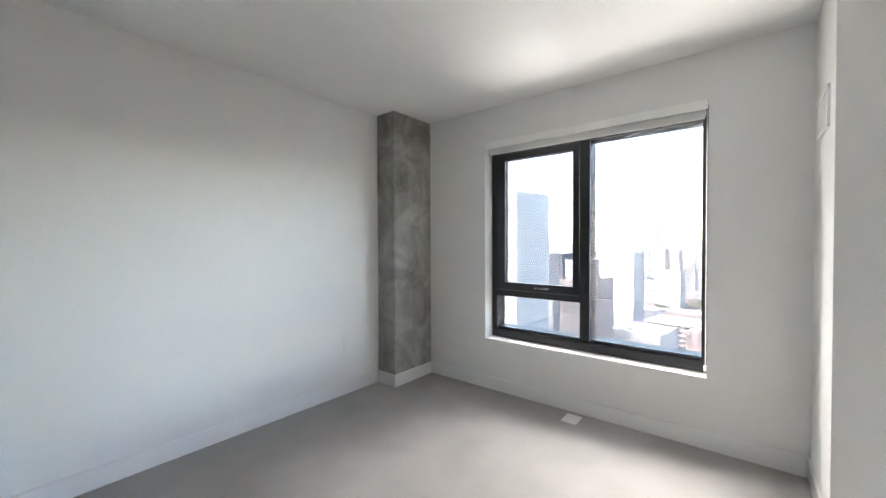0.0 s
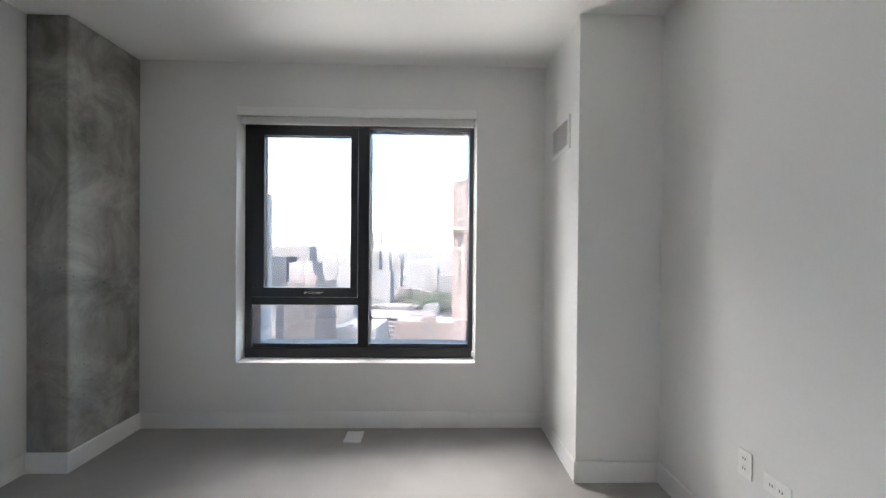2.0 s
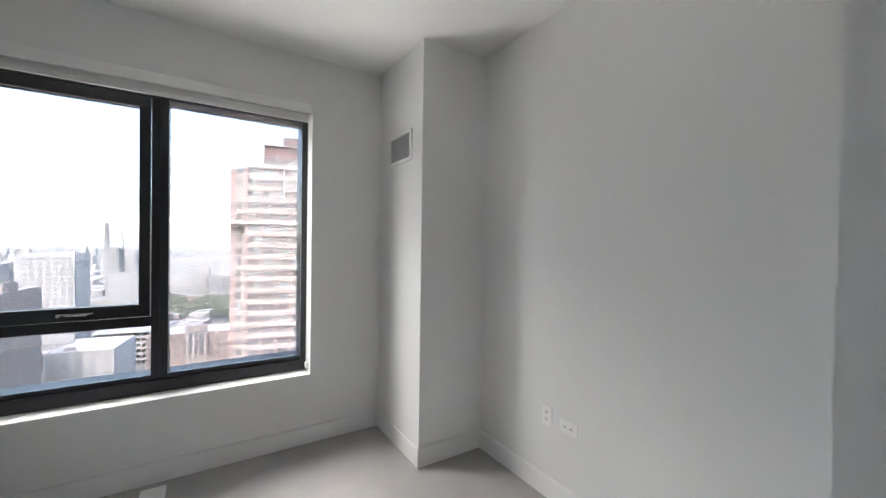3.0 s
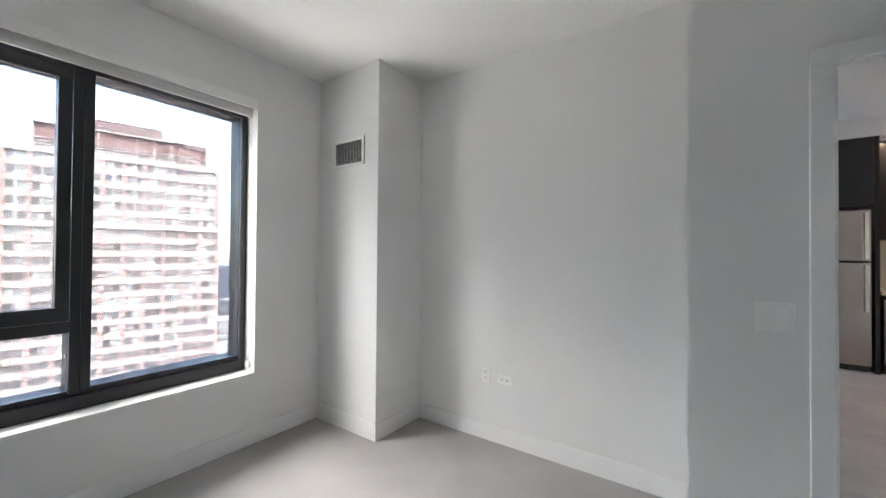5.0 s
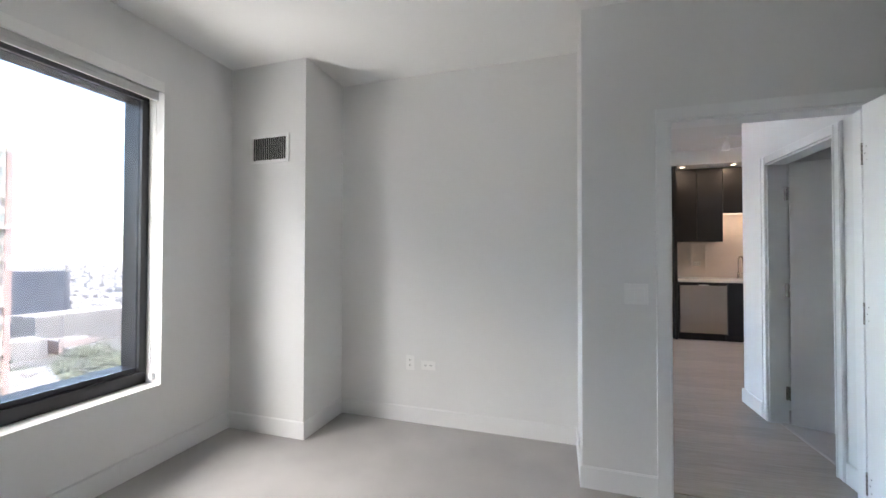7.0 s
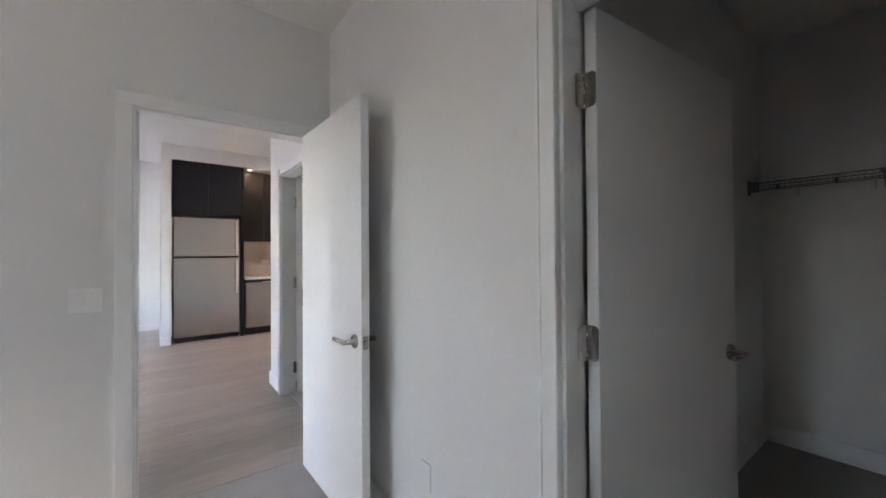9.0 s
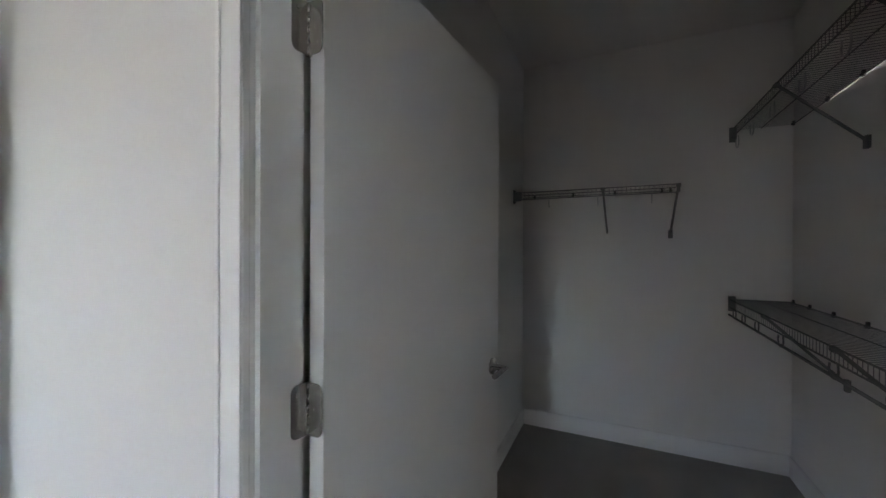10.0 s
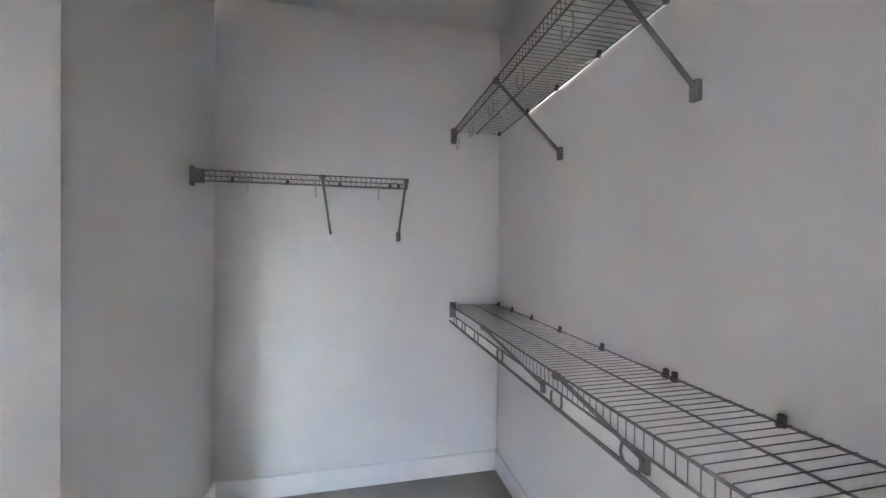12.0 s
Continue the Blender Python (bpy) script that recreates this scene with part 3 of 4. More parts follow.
structure("wall_hall", [(BX1, 1.75, BY - 0.12, BY, -0.12, HK), (XDK, BX0, BY - 0.12, BY, -0.12, HK), (BX0, BX1, BY - 0.12, BY, DH, HK),
                        (1.63, 1.75, -6.6, BY - 0.12, -0.12, HK)], PAINT, "white hall wall with the bathroom doorway")
structure("wall_bath", [(XDK, 1.63, -5.9, -5.8, -0.12, HK), (XDK - 0.1, XDK, -5.9, BY - 0.12, -0.12, HK)], PAINT, "plain bathroom walls")
casing_x("trim_bath", BY, 1, BX0, BX1, DH)
structure("door_jamb_bath", [(BX0, BX0 + JT, BY - 0.121, BY + 0.001, 0, DH - JT), (BX1 - JT, BX1, BY - 0.121, BY + 0.001, 0, DH - JT), (BX0, BX1, BY - 0.121, BY + 0.001, DH - JT, DH)], TRIM, "white painted bathroom door jamb")
bd = thing("bathroom_door", "white bathroom door standing open inward", "door", (BX1 - JT - 0.004, BY - 0.130, 0, 0, 0, -22))
boxes("door_leaf", [(-0.040, 0, -0.75, -0.003, 0.012, 2.033)], DOORPAINT, bd, bevel=0.002)
for z in (0.24, 1.04, 1.80):
    hinge(bd, (-0.004, 0.004, z), [((-1, 0, 0), (0, 1, 0)), ((0, 1, 0), (-1, 0, 0))])
baseboard(1.42, 1.75 + BT, BY, BY + BT)
baseboard(1.75, 1.75 + BT, -6.6, BY)
baseboard(XDK, 0.48, BY, BY + BT)
baseboard(5.95 - BT, 5.95, -3.13, 0)
baseboard(KX - 0.03 - BT, KX - 0.03, -3.25, -3.13)
baseboard(KX - 0.03 - BT, 5.95, -3.13, -3.13 + BT)
structure("wall_soffit", [(KX - 0.005, KB, -6.6, -3.25, 2.73, HK)], PAINT, "white soffit above the kitchen cabinets")


# ---- kitchen ----
def front_door(parent, name, y0, y1, z0, z1, x, t=0.02, mat=None):
    return boxes(name, [(x - t, x, y0, y1, z0, z1)], mat or CABINET, parent, bevel=0.0015)


def refrigerator():
    f = thing("refrigerator", "stainless steel top-freezer refrigerator with long vertical handles", "refrigerator", (KX + 0.33, -3.71, 0))
    x0 = -0.33
    boxes("body", [(x0 + 0.07, 0.33, -0.425, 0.425, 0.03, 1.865)], CABINETDARK, f, "dark grey cabinet body", bevel=0.005)
    fz = boxes("freezer_door", [(x0, x0 + 0.065, -0.43, 0.43, 1.285, 1.88)], STEEL, f, bevel=0.006)
    rf = boxes("refrigerator_door", [(x0, x0 + 0.065, -0.43, 0.43, 0.075, 1.268)], STEEL, f, bevel=0.006)
    boxes("toe_grille", [(x0 + 0.03, x0 + 0.07, -0.42, 0.42, 0.01, 0.072)], CABINETDARK, f)
    for p, z0, z1 in ((fz, 1.31, 1.85), (rf, 0.70, 1.24)):
        boxes("handle", [(x0 - 0.045, x0 - 0.022, -0.405, -0.370, z0, z1), (x0 - 0.03, x0, -0.40, -0.375, z0 + 0.03, z0 + 0.06), (x0 - 0.03, x0, -0.40, -0.375, z1 - 0.06, z1 - 0.03)], STEELBRIGHT, p, "bright bar handle", bevel=0.004)
    for y in (-0.38, 0.38):
        boxes("foot", [(x0 + 0.05, x0 + 0.09, y - 0.02, y + 0.02, 0, 0.03)], CABINETDARK, f)
    return f


refrigerator()


def wall_cabinet(name, label, y0, y1, z0, z1, x, doors):
    c = thing(name, label, "cabinet", (KB - 0.15, (y0 + y1) / 2, z0), "kitchen cabinets")
    inv = c.matrix_world.inverted()

    def put(n, rows, mat, par=c, bevel=0.0, lab=""):
        bm = bmesh.new()
        for r in rows:
            box(bm, *r, bevel=bevel)
        bm.transform(inv)
        return part(n, bm, mat, par, lab)

    put("body", [(x + 0.022, KB - 0.002, y0, y1, z0, z1)], CABINET)
    step = (y1 - y0) / doors
    for k in range(doors):
        d = put("door", [(x, x + 0.02, y0 + k * step + 0.002, y0 + (k + 1) * step - 0.002, z0 - 0.004, z1 - 0.004)], CABINET, c, 0.0015)
        hy = y0 + k * step + (0.06 if k else step - 0.06)
        put("edge_pull", [(x - 0.010, x + 0.004, hy - 0.05, hy + 0.05, z0 - 0.010, z0 - 0.0045)], STEELBRIGHT, d, 0.001, "slim metal edge pull")
    return c


wall_cabinet("wall_cabinet", "charcoal two-door cabinet above the refrigerator", -4.16, -3.26, 1.93, 2.725, KX - 0.005, 2)
wall_cabinet("wall_cabinet", "tall charcoal upper cabinet with two flat doors", -4.93, -4.21, 1.54, 2.725, 4.74, 2)
wall_cabinet("wall_cabinet", "short charcoal upper cabinet above the sink", -5.75, -4.932, 2.00, 2.725, 4.74, 2)
ep = tagged(boxes("end_panel", [(KX + 0.01, KB - 0.002, -4.208, -4.164, 0, 2.725)], CABINET, None, "charcoal end panel beside the refrigerator", bevel=0.001), category="panel")

dw = thing("dishwasher", "stainless steel dishwasher under the white counter", "dishwasher", (KX + 0.3, -4.55, 0))
boxes("tub", [(-0.24, 0.30, -0.315, 0.315, 0.10, 0.90)], CABINETDARK, dw)
dd = boxes("door", [(-0.30, -0.25, -0.315, 0.315, 0.115, 0.855)], STEEL, dw, bevel=0.005)
boxes("control_strip", [(-0.296, -0.25, -0.315, 0.315, 0.86, 0.90)], CABINETDARK, dw, "black control strip", bevel=0.003)
boxes("pocket_handle", [(-0.318, -0.298, -0.07, 0.07, 0.845, 0.868)], STEELBRIGHT, dd, bevel=0.004)
boxes("toe_kick", [(-0.22, 0.30, -0.315, 0.315, 0, 0.10)], CABINETDARK, dw)


def base_cabinet(y0, y1, label):
    c = thing("base_cabinet", label, "cabinet", (KX + 0.32, (y0 + y1) / 2, 0), "kitchen cabinets")
    h = (y1 - y0) / 2
    boxes("body", [(-0.30, 0.345, -h, h, 0.1, 0.90)], CABINET, c)
    boxes("toe_kick", [(-0.24, 0.345, -h, h, 0, 0.1)], CABINETDARK, c)
    for a, b in ((-h + 0.002, -0.002), (0.002, h - 0.002)):
        d = boxes("door", [(-0.322, -0.302, a, b, 0.105, 0.895)], CABINET, c, bevel=0.0015)
    return c


base_cabinet(-5.75, -4.875, "charcoal sink base cabinet with flat doors")
base_cabinet(-6.59, -5.753, "charcoal base cabinet at the end of the run")
ct = tagged(boxes("countertop", [(KX - 0.012, KB - 0.022, -6.595, -4.212, 0.902, 0.945)], QUARTZ, None, "white quartz countertop over the charcoal cabinets", bevel=0.003), category="countertop")

fa = thing("faucet", "brushed nickel gooseneck faucet on the counter", "faucet", (4.92, -5.20, 0.945))
bm = bmesh.new()
lathe(bm, (0, 0, 0), (0, 0, 1), [(0, 0.027), (0.01, 0.027), (0.014, 0.018), (0.10, 0.016)])
part("base", bm, NICKEL, fa)
bm = bmesh.new()
tube(bm, [(0, 0, 0.09), (0, 0, 0.27)] + [(-0.085 + 0.085 * math.cos(a), 0, 0.27 + 0.085 * math.sin(a)) for a in [math.pi * k / 10 for k in range(1, 11)]] + [(-0.17, 0, 0.20)], 0.011, 12)
part("spout", bm, NICKEL, fa)
bm = bmesh.new()
tube(bm, [(0, -0.015, 0.07), (0, -0.05, 0.08), (-0.005, -0.085, 0.10)], 0.006, 8)
part("lever", bm, NICKEL, fa)
outlet((KB - 0.02, -4.66, 1.18), True, "white outlet on the kitchen backsplash")

# lamps of the kitchen
for y in (-4.32, -5.02, -5.7):
    d = thing("downlight", "small lit recessed downlight in the soffit", "lamp", (4.585, y, 2.73), "soffit downlights")
    bm = bmesh.new()
    lathe(bm, (0, 0, -0.006), (0, 0, 1), [(0, 0.046), (0.004, 0.05), (0.006, 0.05)], 24)
    part("ring", bm, STEELBRIGHT, d)
    bm = bmesh.new()
    lathe(bm, (0, 0, -0.0085), (0, 0, 1), [(0, 0.030), (0.0025, 0.034)], 24)
    part("bulb", bm, BULB, d, "warm lit bulb")
    area_lamp("downlight_glow", pose(4.585, y, 2.715), 0.06, 0.06, 0.016, WARM)
us = thing("under_cabinet_light", "warm light strip under the short cabinet", "lamp", (4.9, -5.3, 2.0))
boxes("housing", [(-0.03, 0.03, -0.33, 0.33, -0.014, 0)], PLASTIC, us)
boxes("diffuser", [(-0.024, 0.024, -0.32, 0.32, -0.017, -0.0142)], STRIP, us, "lit diffuser")
area_lamp("under_cabinet_glow", pose(4.9, -5.3, 1.98), 0.05, 0.6, 0.02, WARM)
tl = thing("track_light", "white ceiling track light with adjustable heads", "lamp", (3.75, -4.62, HK))
boxes("track", [(-0.018, 0.018, -0.9, 0.12, -0.02, 0)], TRIM, tl)
for y in (0.0, -0.4, -0.8):
    bm = bmesh.new()
    tube(bm, [(0, y, -0.018), (0, y, -0.075)], 0.008, 10)
    lathe(bm, (0.0, y, -0.06), (0.25, 0, -1), [(0, 0.018), (0.02, 0.032), (0.10, 0.048), (0.13, 0.05)], 20)
    hd = part("lamp_head", bm, TRIM, tl, "white lamp head")
    bm = bmesh.new()
    lathe(bm, Vector((0.0, y, -0.06)) + Vector((0.25, 0, -1)).normalized() * 0.1305, (0.25, 0, -1), [(0, 0.040), (0.002, 0.039)], 20)
    part("bulb", bm, BULB, hd, "warm lit bulb")
    area_lamp("track_glow", look((3.79, -4.62 + y, HK - 0.215), (4.1, -4.62 + y, 0.9)), 0.06, 0.06, 0.02, WARM)

# ---- the city outside ----
EX, EY, GZ = -1.0, -2.8, -75.0
STREET = material("city_ground", (0.20, 0.195, 0.185), 0.9, spots=0.5, scale=0.012, grain=0.3, grain_scale=0.15)
CREAM = material("cream_masonry", (0.45, 0.415, 0.385), 0.8, spots=0.08, scale=0.3)
PINK = material("rose_brick", (0.38, 0.275, 0.262), 0.85, spots=0.1, scale=0.4)
TOWERBLIND = material("office_glass_with_pale_blinds", (0.30, 0.37, 0.39), 0.2, 0.0, spots=0.2, scale=0.25, spread=0.3)
LOUVRE = material("red_brown_louvres", (0.20, 0.12, 0.115), 0.6, spots=0.1, scale=0.5)
TOWERGLASS = material("office_glass", (0.12, 0.13, 0.15), 0.2, 0.0, spots=0.3, scale=0.25, spread=0.5)
BROWNBRICK = material("brown_brick", (0.31, 0.265, 0.245), 0.85, spots=0.1, scale=0.3)
REDBRICK = material("red_brick", (0.33, 0.265, 0.245), 0.85, spots=0.12, scale=0.3, spread=0.2)
GREYWALL = material("grey_masonry", (0.32, 0.31, 0.30), 0.85, spots=0.12, scale=0.3, spread=0.25)
PALEWALL = material("pale_concrete", (0.42, 0.41, 0.40), 0.8, spots=0.08, scale=0.3, spread=0.1)
BANDGLASS = material("pale_band_glass", (0.22, 0.27, 0.31), 0.25, spots=0.3, scale=0.2)
BLUEWALL = material("blue_curtain_wall", (0.06, 0.075, 0.105), 0.6, spots=0.2, scale=0.3)
BLUEWALL.node_tree.nodes["Principled BSDF"].inputs["Specular IOR Level"].default_value = 0.15
WHITEROOF = material("white_roof_membrane", (0.46, 0.445, 0.435), 0.85, spots=0.18, scale=0.12, spread=0.25)
WINDARK = material("dark_windows", (0.13, 0.135, 0.15), 0.25, spots=0.4, scale=0.3)
LEAF = material("city_foliage", (0.19, 0.21, 0.16), 0.8, spots=0.4, scale=0.2)
# haze is put into the backdrop's colour and glow; the air is clear
HAZEGLOW = glowing("painted_haze_glow", (0.74, 0.84, 0.95), 0.10)
HAZEGLOW.node_tree.nodes["Principled BSDF"].inputs["Base Color"].default_value = (0.35, 0.4, 0.45, 1)


def spot(bearing, dist):
    b = radians(bearing)
    return EX + dist * math.sin(b), EY + dist * math.cos(b)


structure("ground", [(-4300, 4300, 30, 4300, GZ - 2, GZ)], STREET, "streets and lots of the city far below")
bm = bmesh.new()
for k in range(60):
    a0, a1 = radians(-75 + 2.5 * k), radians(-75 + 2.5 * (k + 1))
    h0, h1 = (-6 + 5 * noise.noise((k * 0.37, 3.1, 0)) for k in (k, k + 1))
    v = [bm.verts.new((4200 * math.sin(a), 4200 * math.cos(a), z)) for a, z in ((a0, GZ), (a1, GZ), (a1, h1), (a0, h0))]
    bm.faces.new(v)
backdrop = tagged(part("backdrop", bm, HAZEGLOW, None, "pale glowing skyline sheet at the horizon, haze painted in"), kind="structure", category="backdrop")


def flats(name, label, at, rot, w, d, top, mat, roof=None, rows=0, cols=0, side_cols=0, win=(1.4, 1.6), base=GZ, first=0, pitch=3.2, glass=None, category="building"):
    """A city block: wall, flat roof with parapet, and a grid of windows on its two seen fronts."""
    b = thing(name, label, category, (at[0], at[1], base, 0, 0, rot))
    h = top - base
    boxes("wall", [(-w / 2, w / 2, 0, d, 0, h)], mat, b)
    rf = boxes("roof", [(-w / 2 + 0.4, w / 2 - 0.4, 0.4, d - 0.4, h, h + 0.25)], roof or WHITEROOF, b)
    bm = bmesh.new()
    for r in ((-w / 2, w / 2, 0, 0.4), (-w / 2, w / 2, d - 0.4, d), (-w / 2, -w / 2 + 0.4, 0.4, d - 0.4), (w / 2 - 0.4, w / 2, 0.4, d - 0.4)):
        box(bm, *r, h, h + 0.9)
    part("parapet", bm, mat, b)
    ur = random.Random(int(w * 100 + d * 10))
    for _ in range(ur.randint(1, 4)):
        ux, uy, us = ur.uniform(-w / 2 + 3, w / 2 - 3), ur.uniform(3, d - 3), ur.uniform(0.8, 2.2)
        boxes("roof_unit", [(ux - us, ux + us, uy - us * 0.7, uy + us * 0.7, h + 0.25, h + 0.25 + us)], ur.choice((GREYWALL, PALEWALL, BROWNBRICK)), b)
    if rows:
        bm = bmesh.new()
        ww, wh = win
        for r in range(rows):
            z = h - 2.0 - r * pitch
            for c in range(cols):
                x = -w / 2 + (c + 0.5) * w / cols
                box(bm, x - ww / 2, x + ww / 2, -0.06, 0.02, z - wh, z)
            for c in range(side_cols):
                y = (c + 0.5) * d / side_cols
                box(bm, w / 2 - 0.02, w / 2 + 0.06, y - ww / 2, y + ww / 2, z - wh, z)
                box(bm, -w / 2 - 0.06, -w / 2 + 0.02, y - ww / 2, y + ww / 2, z - wh, z)
        tagged(part("windows", bm, glass or WINDARK, b), kind="stuff")
    return b


def tower():
    """The rose and cream tower: piers, spandrels, recessed windows, louvred penthouse."""
    D, bear = 115.0, radians(14.44)
    w, top, fl = 37.7, 22.9, 3.15
    t = thing("office_tower", "cream and rose brick tower with paired windows and louvred penthouse", "building",
              (-1.75 + D * math.sin(bear), -2.6 + D * math.cos(bear), GZ, 0, 0, -14.44))
    h = top - GZ
    bays, bw = 10, w / 10
    course = h - 5 * fl - 0.35
    boxes("core", [(-w / 2 + 0.05, w / 2 - 0.05, 0.45, 30, 0, h - 0.3)], CREAM, t)
    boxes("side_bay", [(-w / 2 - 4.3, -w / 2 + 0.02, 2.2, 26, 0, h - 0.9)], CREAM, t)
    rows = int(h / fl)
    bm = bmesh.new()
    for r in range(rows):
        z = h - (r + 1) * fl + 2.25
        box(bm, -w / 2, w / 2, 0.0, 0.5, z, z + 1.4)
    part("spandrel_band", bm, CREAM, t)
    for k in range(bays + 1):
        x = -w / 2 + k * bw
        boxes("pier", [(x - 0.44, x + 0.44, -0.18, 0.5, 0, h - 0.95)], PINK, t)
        if k < bays:
            boxes("mullion_pier", [(x + bw / 2 - 0.13, x + bw / 2 + 0.13, -0.10, 0.5, 0, course - 0.3)], PINK, t)
            boxes("mullion_pier", [(x + bw / 2 - 0.25, x + bw / 2 + 0.25, 0.02, 0.5, course, h - 0.9)], CREAM, t)
    boxes("string_course", [(-w / 2 - 4.5, w / 2 + 0.3, -0.45, 2.4, course - 0.35, course + 0.1)], WHITEROOF, t)
    boxes("cornice", [(-w / 2 - 0.2, w / 2 + 0.2, -0.25, 30, h - 0.95, h)], CREAM, t)
    boxes("pier", [(-w / 2 - 4.4, -w / 2 - 3.1, 2.0, 2.4, 0, h - 1.6)], PINK, t)
    boxes("pier", [(-w / 2 - 0.5, -w / 2 - 0.05, 2.0, 2.4, 0, h - 1.6)], CREAM, t)
    win_me, count = [], 0
    rest = bmesh.new()
    wr = random.Random(31)
    for r in range(rows - 1):
        z = h - (r + 1) * fl + 0.5
        spots = [(-w / 2 + k * bw + s, 0.30) for k in range(bays) for s in (1.2, bw - 1.2)] + [(-w / 2 - 2.2, 2.13)]
        for x, y in spots:
            if r < 14:
                if len(win_me) < 2:
                    bm = bmesh.new()
                    box(bm, -0.60, 0.60, 0, 0.05, 0, 1.75)
                    for m in (-0.2, 0.2):
                        box(bm, m - 0.03, m + 0.03, -0.03, 0.0, 0, 1.75)
                    ob = part("window", bm, (TOWERGLASS, TOWERBLIND)[len(win_me)], t)
                    win_me.append(ob.data)
                else:
                    ob = new("window", win_me[1 if wr.random() < 0.33 else 0])
                    ob.parent = t
                ob.location = (x, y, z)
                count += 1
            else:
                box(rest, x - 0.60, x + 0.60, y, y + 0.05, z, z + 1.75)
    tagged(part("lower_windows", rest, TOWERGLASS, t), kind="stuff")
    # penthouse
    px0, px1 = -w / 2 + 3.9, w / 2 - 2.2
    boxes("penthouse", [(px0, px1, 3.0, 26, h, h + 6.3)], LOUVRE, t, "red-brown louvred penthouse")
    boxes("penthouse_top", [(px0 + 4.4, px1 - 9.3, 8, 22, h + 6.3, h + 9.9)], LOUVRE, t)
    bm = bmesh.new()
    for z in (0.1, 1.3, 2.0, 2.7):
        box(bm, px0 - 0.3, px1 + 0.3, 2.72, 3.0, h + z, h + z + 0.2)
    box(bm, px0 - 0.3, px1 - 4.4, 2.2, 3.0, h + 5.95, h + 6.35)
    for z in (5.1, 6.0):
        box(bm, px1 - 4.2, px1 + 0.2, 2.72, 3.0, h + z, h + z + 0.25)
    for z in (8.4, 9.2, 9.9):
        box(bm, px0 + 4.2, px1 - 9.1, 7.8, 8.0, h + z, h + z + 0.2)
    part("white_rails", bm, PALEWALL, t, "white horizontal rails")
    for k in range(9):
        x = px0 + (px1 - 4.2 - px0) * k / 8
        boxes("rail_post", [(x - 0.14, x + 0.14, 2.6, 2.98, h, h + 6.0)], PALEWALL, t)
    bm = bmesh.new()
    for k in range(7):
        box(bm, px0 + 0.8 + k * 2.1, px0 + 2.2 + k * 2.1, 2.9, 3.02, h + 0.35, h + 1.75)
    part("penthouse_windows", bm, TOWERGLASS, t)
    bm = bmesh.new()
    for dx, r in ((-9.0, 0.28), (-7.9, 0.42)):
        tube(bm, [(px1 + dx, 12, h + 6.3), (px1 + dx, 12, h + 10.3)], r, 10)
    part("flue", bm, PALEWALL, t)


tower()
GRID = -9.0
bt = flats("brown_tower", "brown brick apartment tower with a stepped roof", spot(-19.5, 190), GRID, 15.6, 24, -17.3, BROWNBRICK, None, 17, 3, 8, (1.4, 1.8))
boxes("roof_house", [(-3, 6, 6, 14, 57.5, 61.5)], BROWNBRICK, bt)
boxes("roof_house", [(-1, 4, 7, 12, 61.5, 63)], PALEWALL, bt)
wt = flats("white_tower", "white apartment slab with rows of balconies", spot(-14.0, 345), GRID, 26, 22, -8, PALEWALL, None, 18, 7, 5, (2.2, 1.5))
flats("white_tower", "lower white apartment slab in front of taller ones", spot(-19.3, 380), GRID, 24, 20, -16, PALEWALL, None, 16, 6, 5, (2.2, 1.5))
flats("blue_tower", "dark blue glass office block", spot(-22.6, 480), GRID, 26, 25, -14, BLUEWALL, BLUEWALL, 16, 6, 6, (3.2, 1.9))
flats("pale_tower", "pale tower blocks near the skyline", spot(-20.6, 640), GRID, 60, 25, -2, GREYWALL, None, 10, 18, 4, (1.6, 1.6))
flats("slim_tower", "slim grey tower with a mast", spot(-8.9, 560), GRID, 12, 16, -7.5, GREYWALL, None, 20, 4, 4, (1.6, 1.6))
sl = flats("slim_tower", "slim white tower beside a grey one", spot(-7.5, 570), GRID, 14, 16, -10.5, PALEWALL, None, 18, 3, 4, (1.6, 1.6))
st = flats("slim_tower", "thin tower rising above the skyline", spot(-9.4, 900), GRID, 6, 6, 32, GREYWALL, None, 22, 2, 2, (1.4, 1.8))
flats("slim_tower", "faint thin tower far beyond the others", spot(-8.1, 1100), GRID, 5, 6, 39, PALEWALL)
pb = flats("pale_block", "pale stone block with a stepped crown", spot(-5.9, 600), GRID, 17, 18, -18, CREAM, None, 6, 5, 4, (1.4, 1.8))
boxes("roof_house", [(-4, 5, 4, 12, 57, 61.5)], CREAM, pb)
flats("glass_tower", "tall pale glass tower with banded floors", spot(-30.6, 150), GRID, 19, 22, 20, PALEWALL, None, 26, 1, 1, (17.5, 1.9), pitch=3.4, glass=BANDGLASS)
flats("white_roof_hall", "low wide hall with a bright white roof", spot(-11.6, 222), GRID, 23, 28, -47, PALEWALL, WHITEROOF, 3, 5, 5, (1.5, 1.6))
flats("slab_block", "long pale institutional building", spot(-0.4, 660), GRID, 92, 26, -24, PALEWALL, None, 5, 18, 5, (2.0, 2.2), pitch=4)
flats("arena", "low wide hall with a dark roof", spot(2.0, 950), GRID, 60, 40, -50, GREYWALL, GREYWALL, 2, 30, 4, (3, 2))
db = flats("brick_hall", "red brick hall with tall entrance bay", spot(-1.1, 265), GRID, 46, 24, -53, REDBRICK, None, 3, 11, 5, (1.8, 2.2), pitch=4.2)
boxes("entrance_bay", [(-3.7, 7.3, -1.4, 0.1, 0, 27)], REDBRICK, db)
bm = bmesh.new()
for k in range(3):
    box(bm, -1.8 + 2.7 * k, -0.1 + 2.7 * k, -1.5, -1.38, 10, 24)
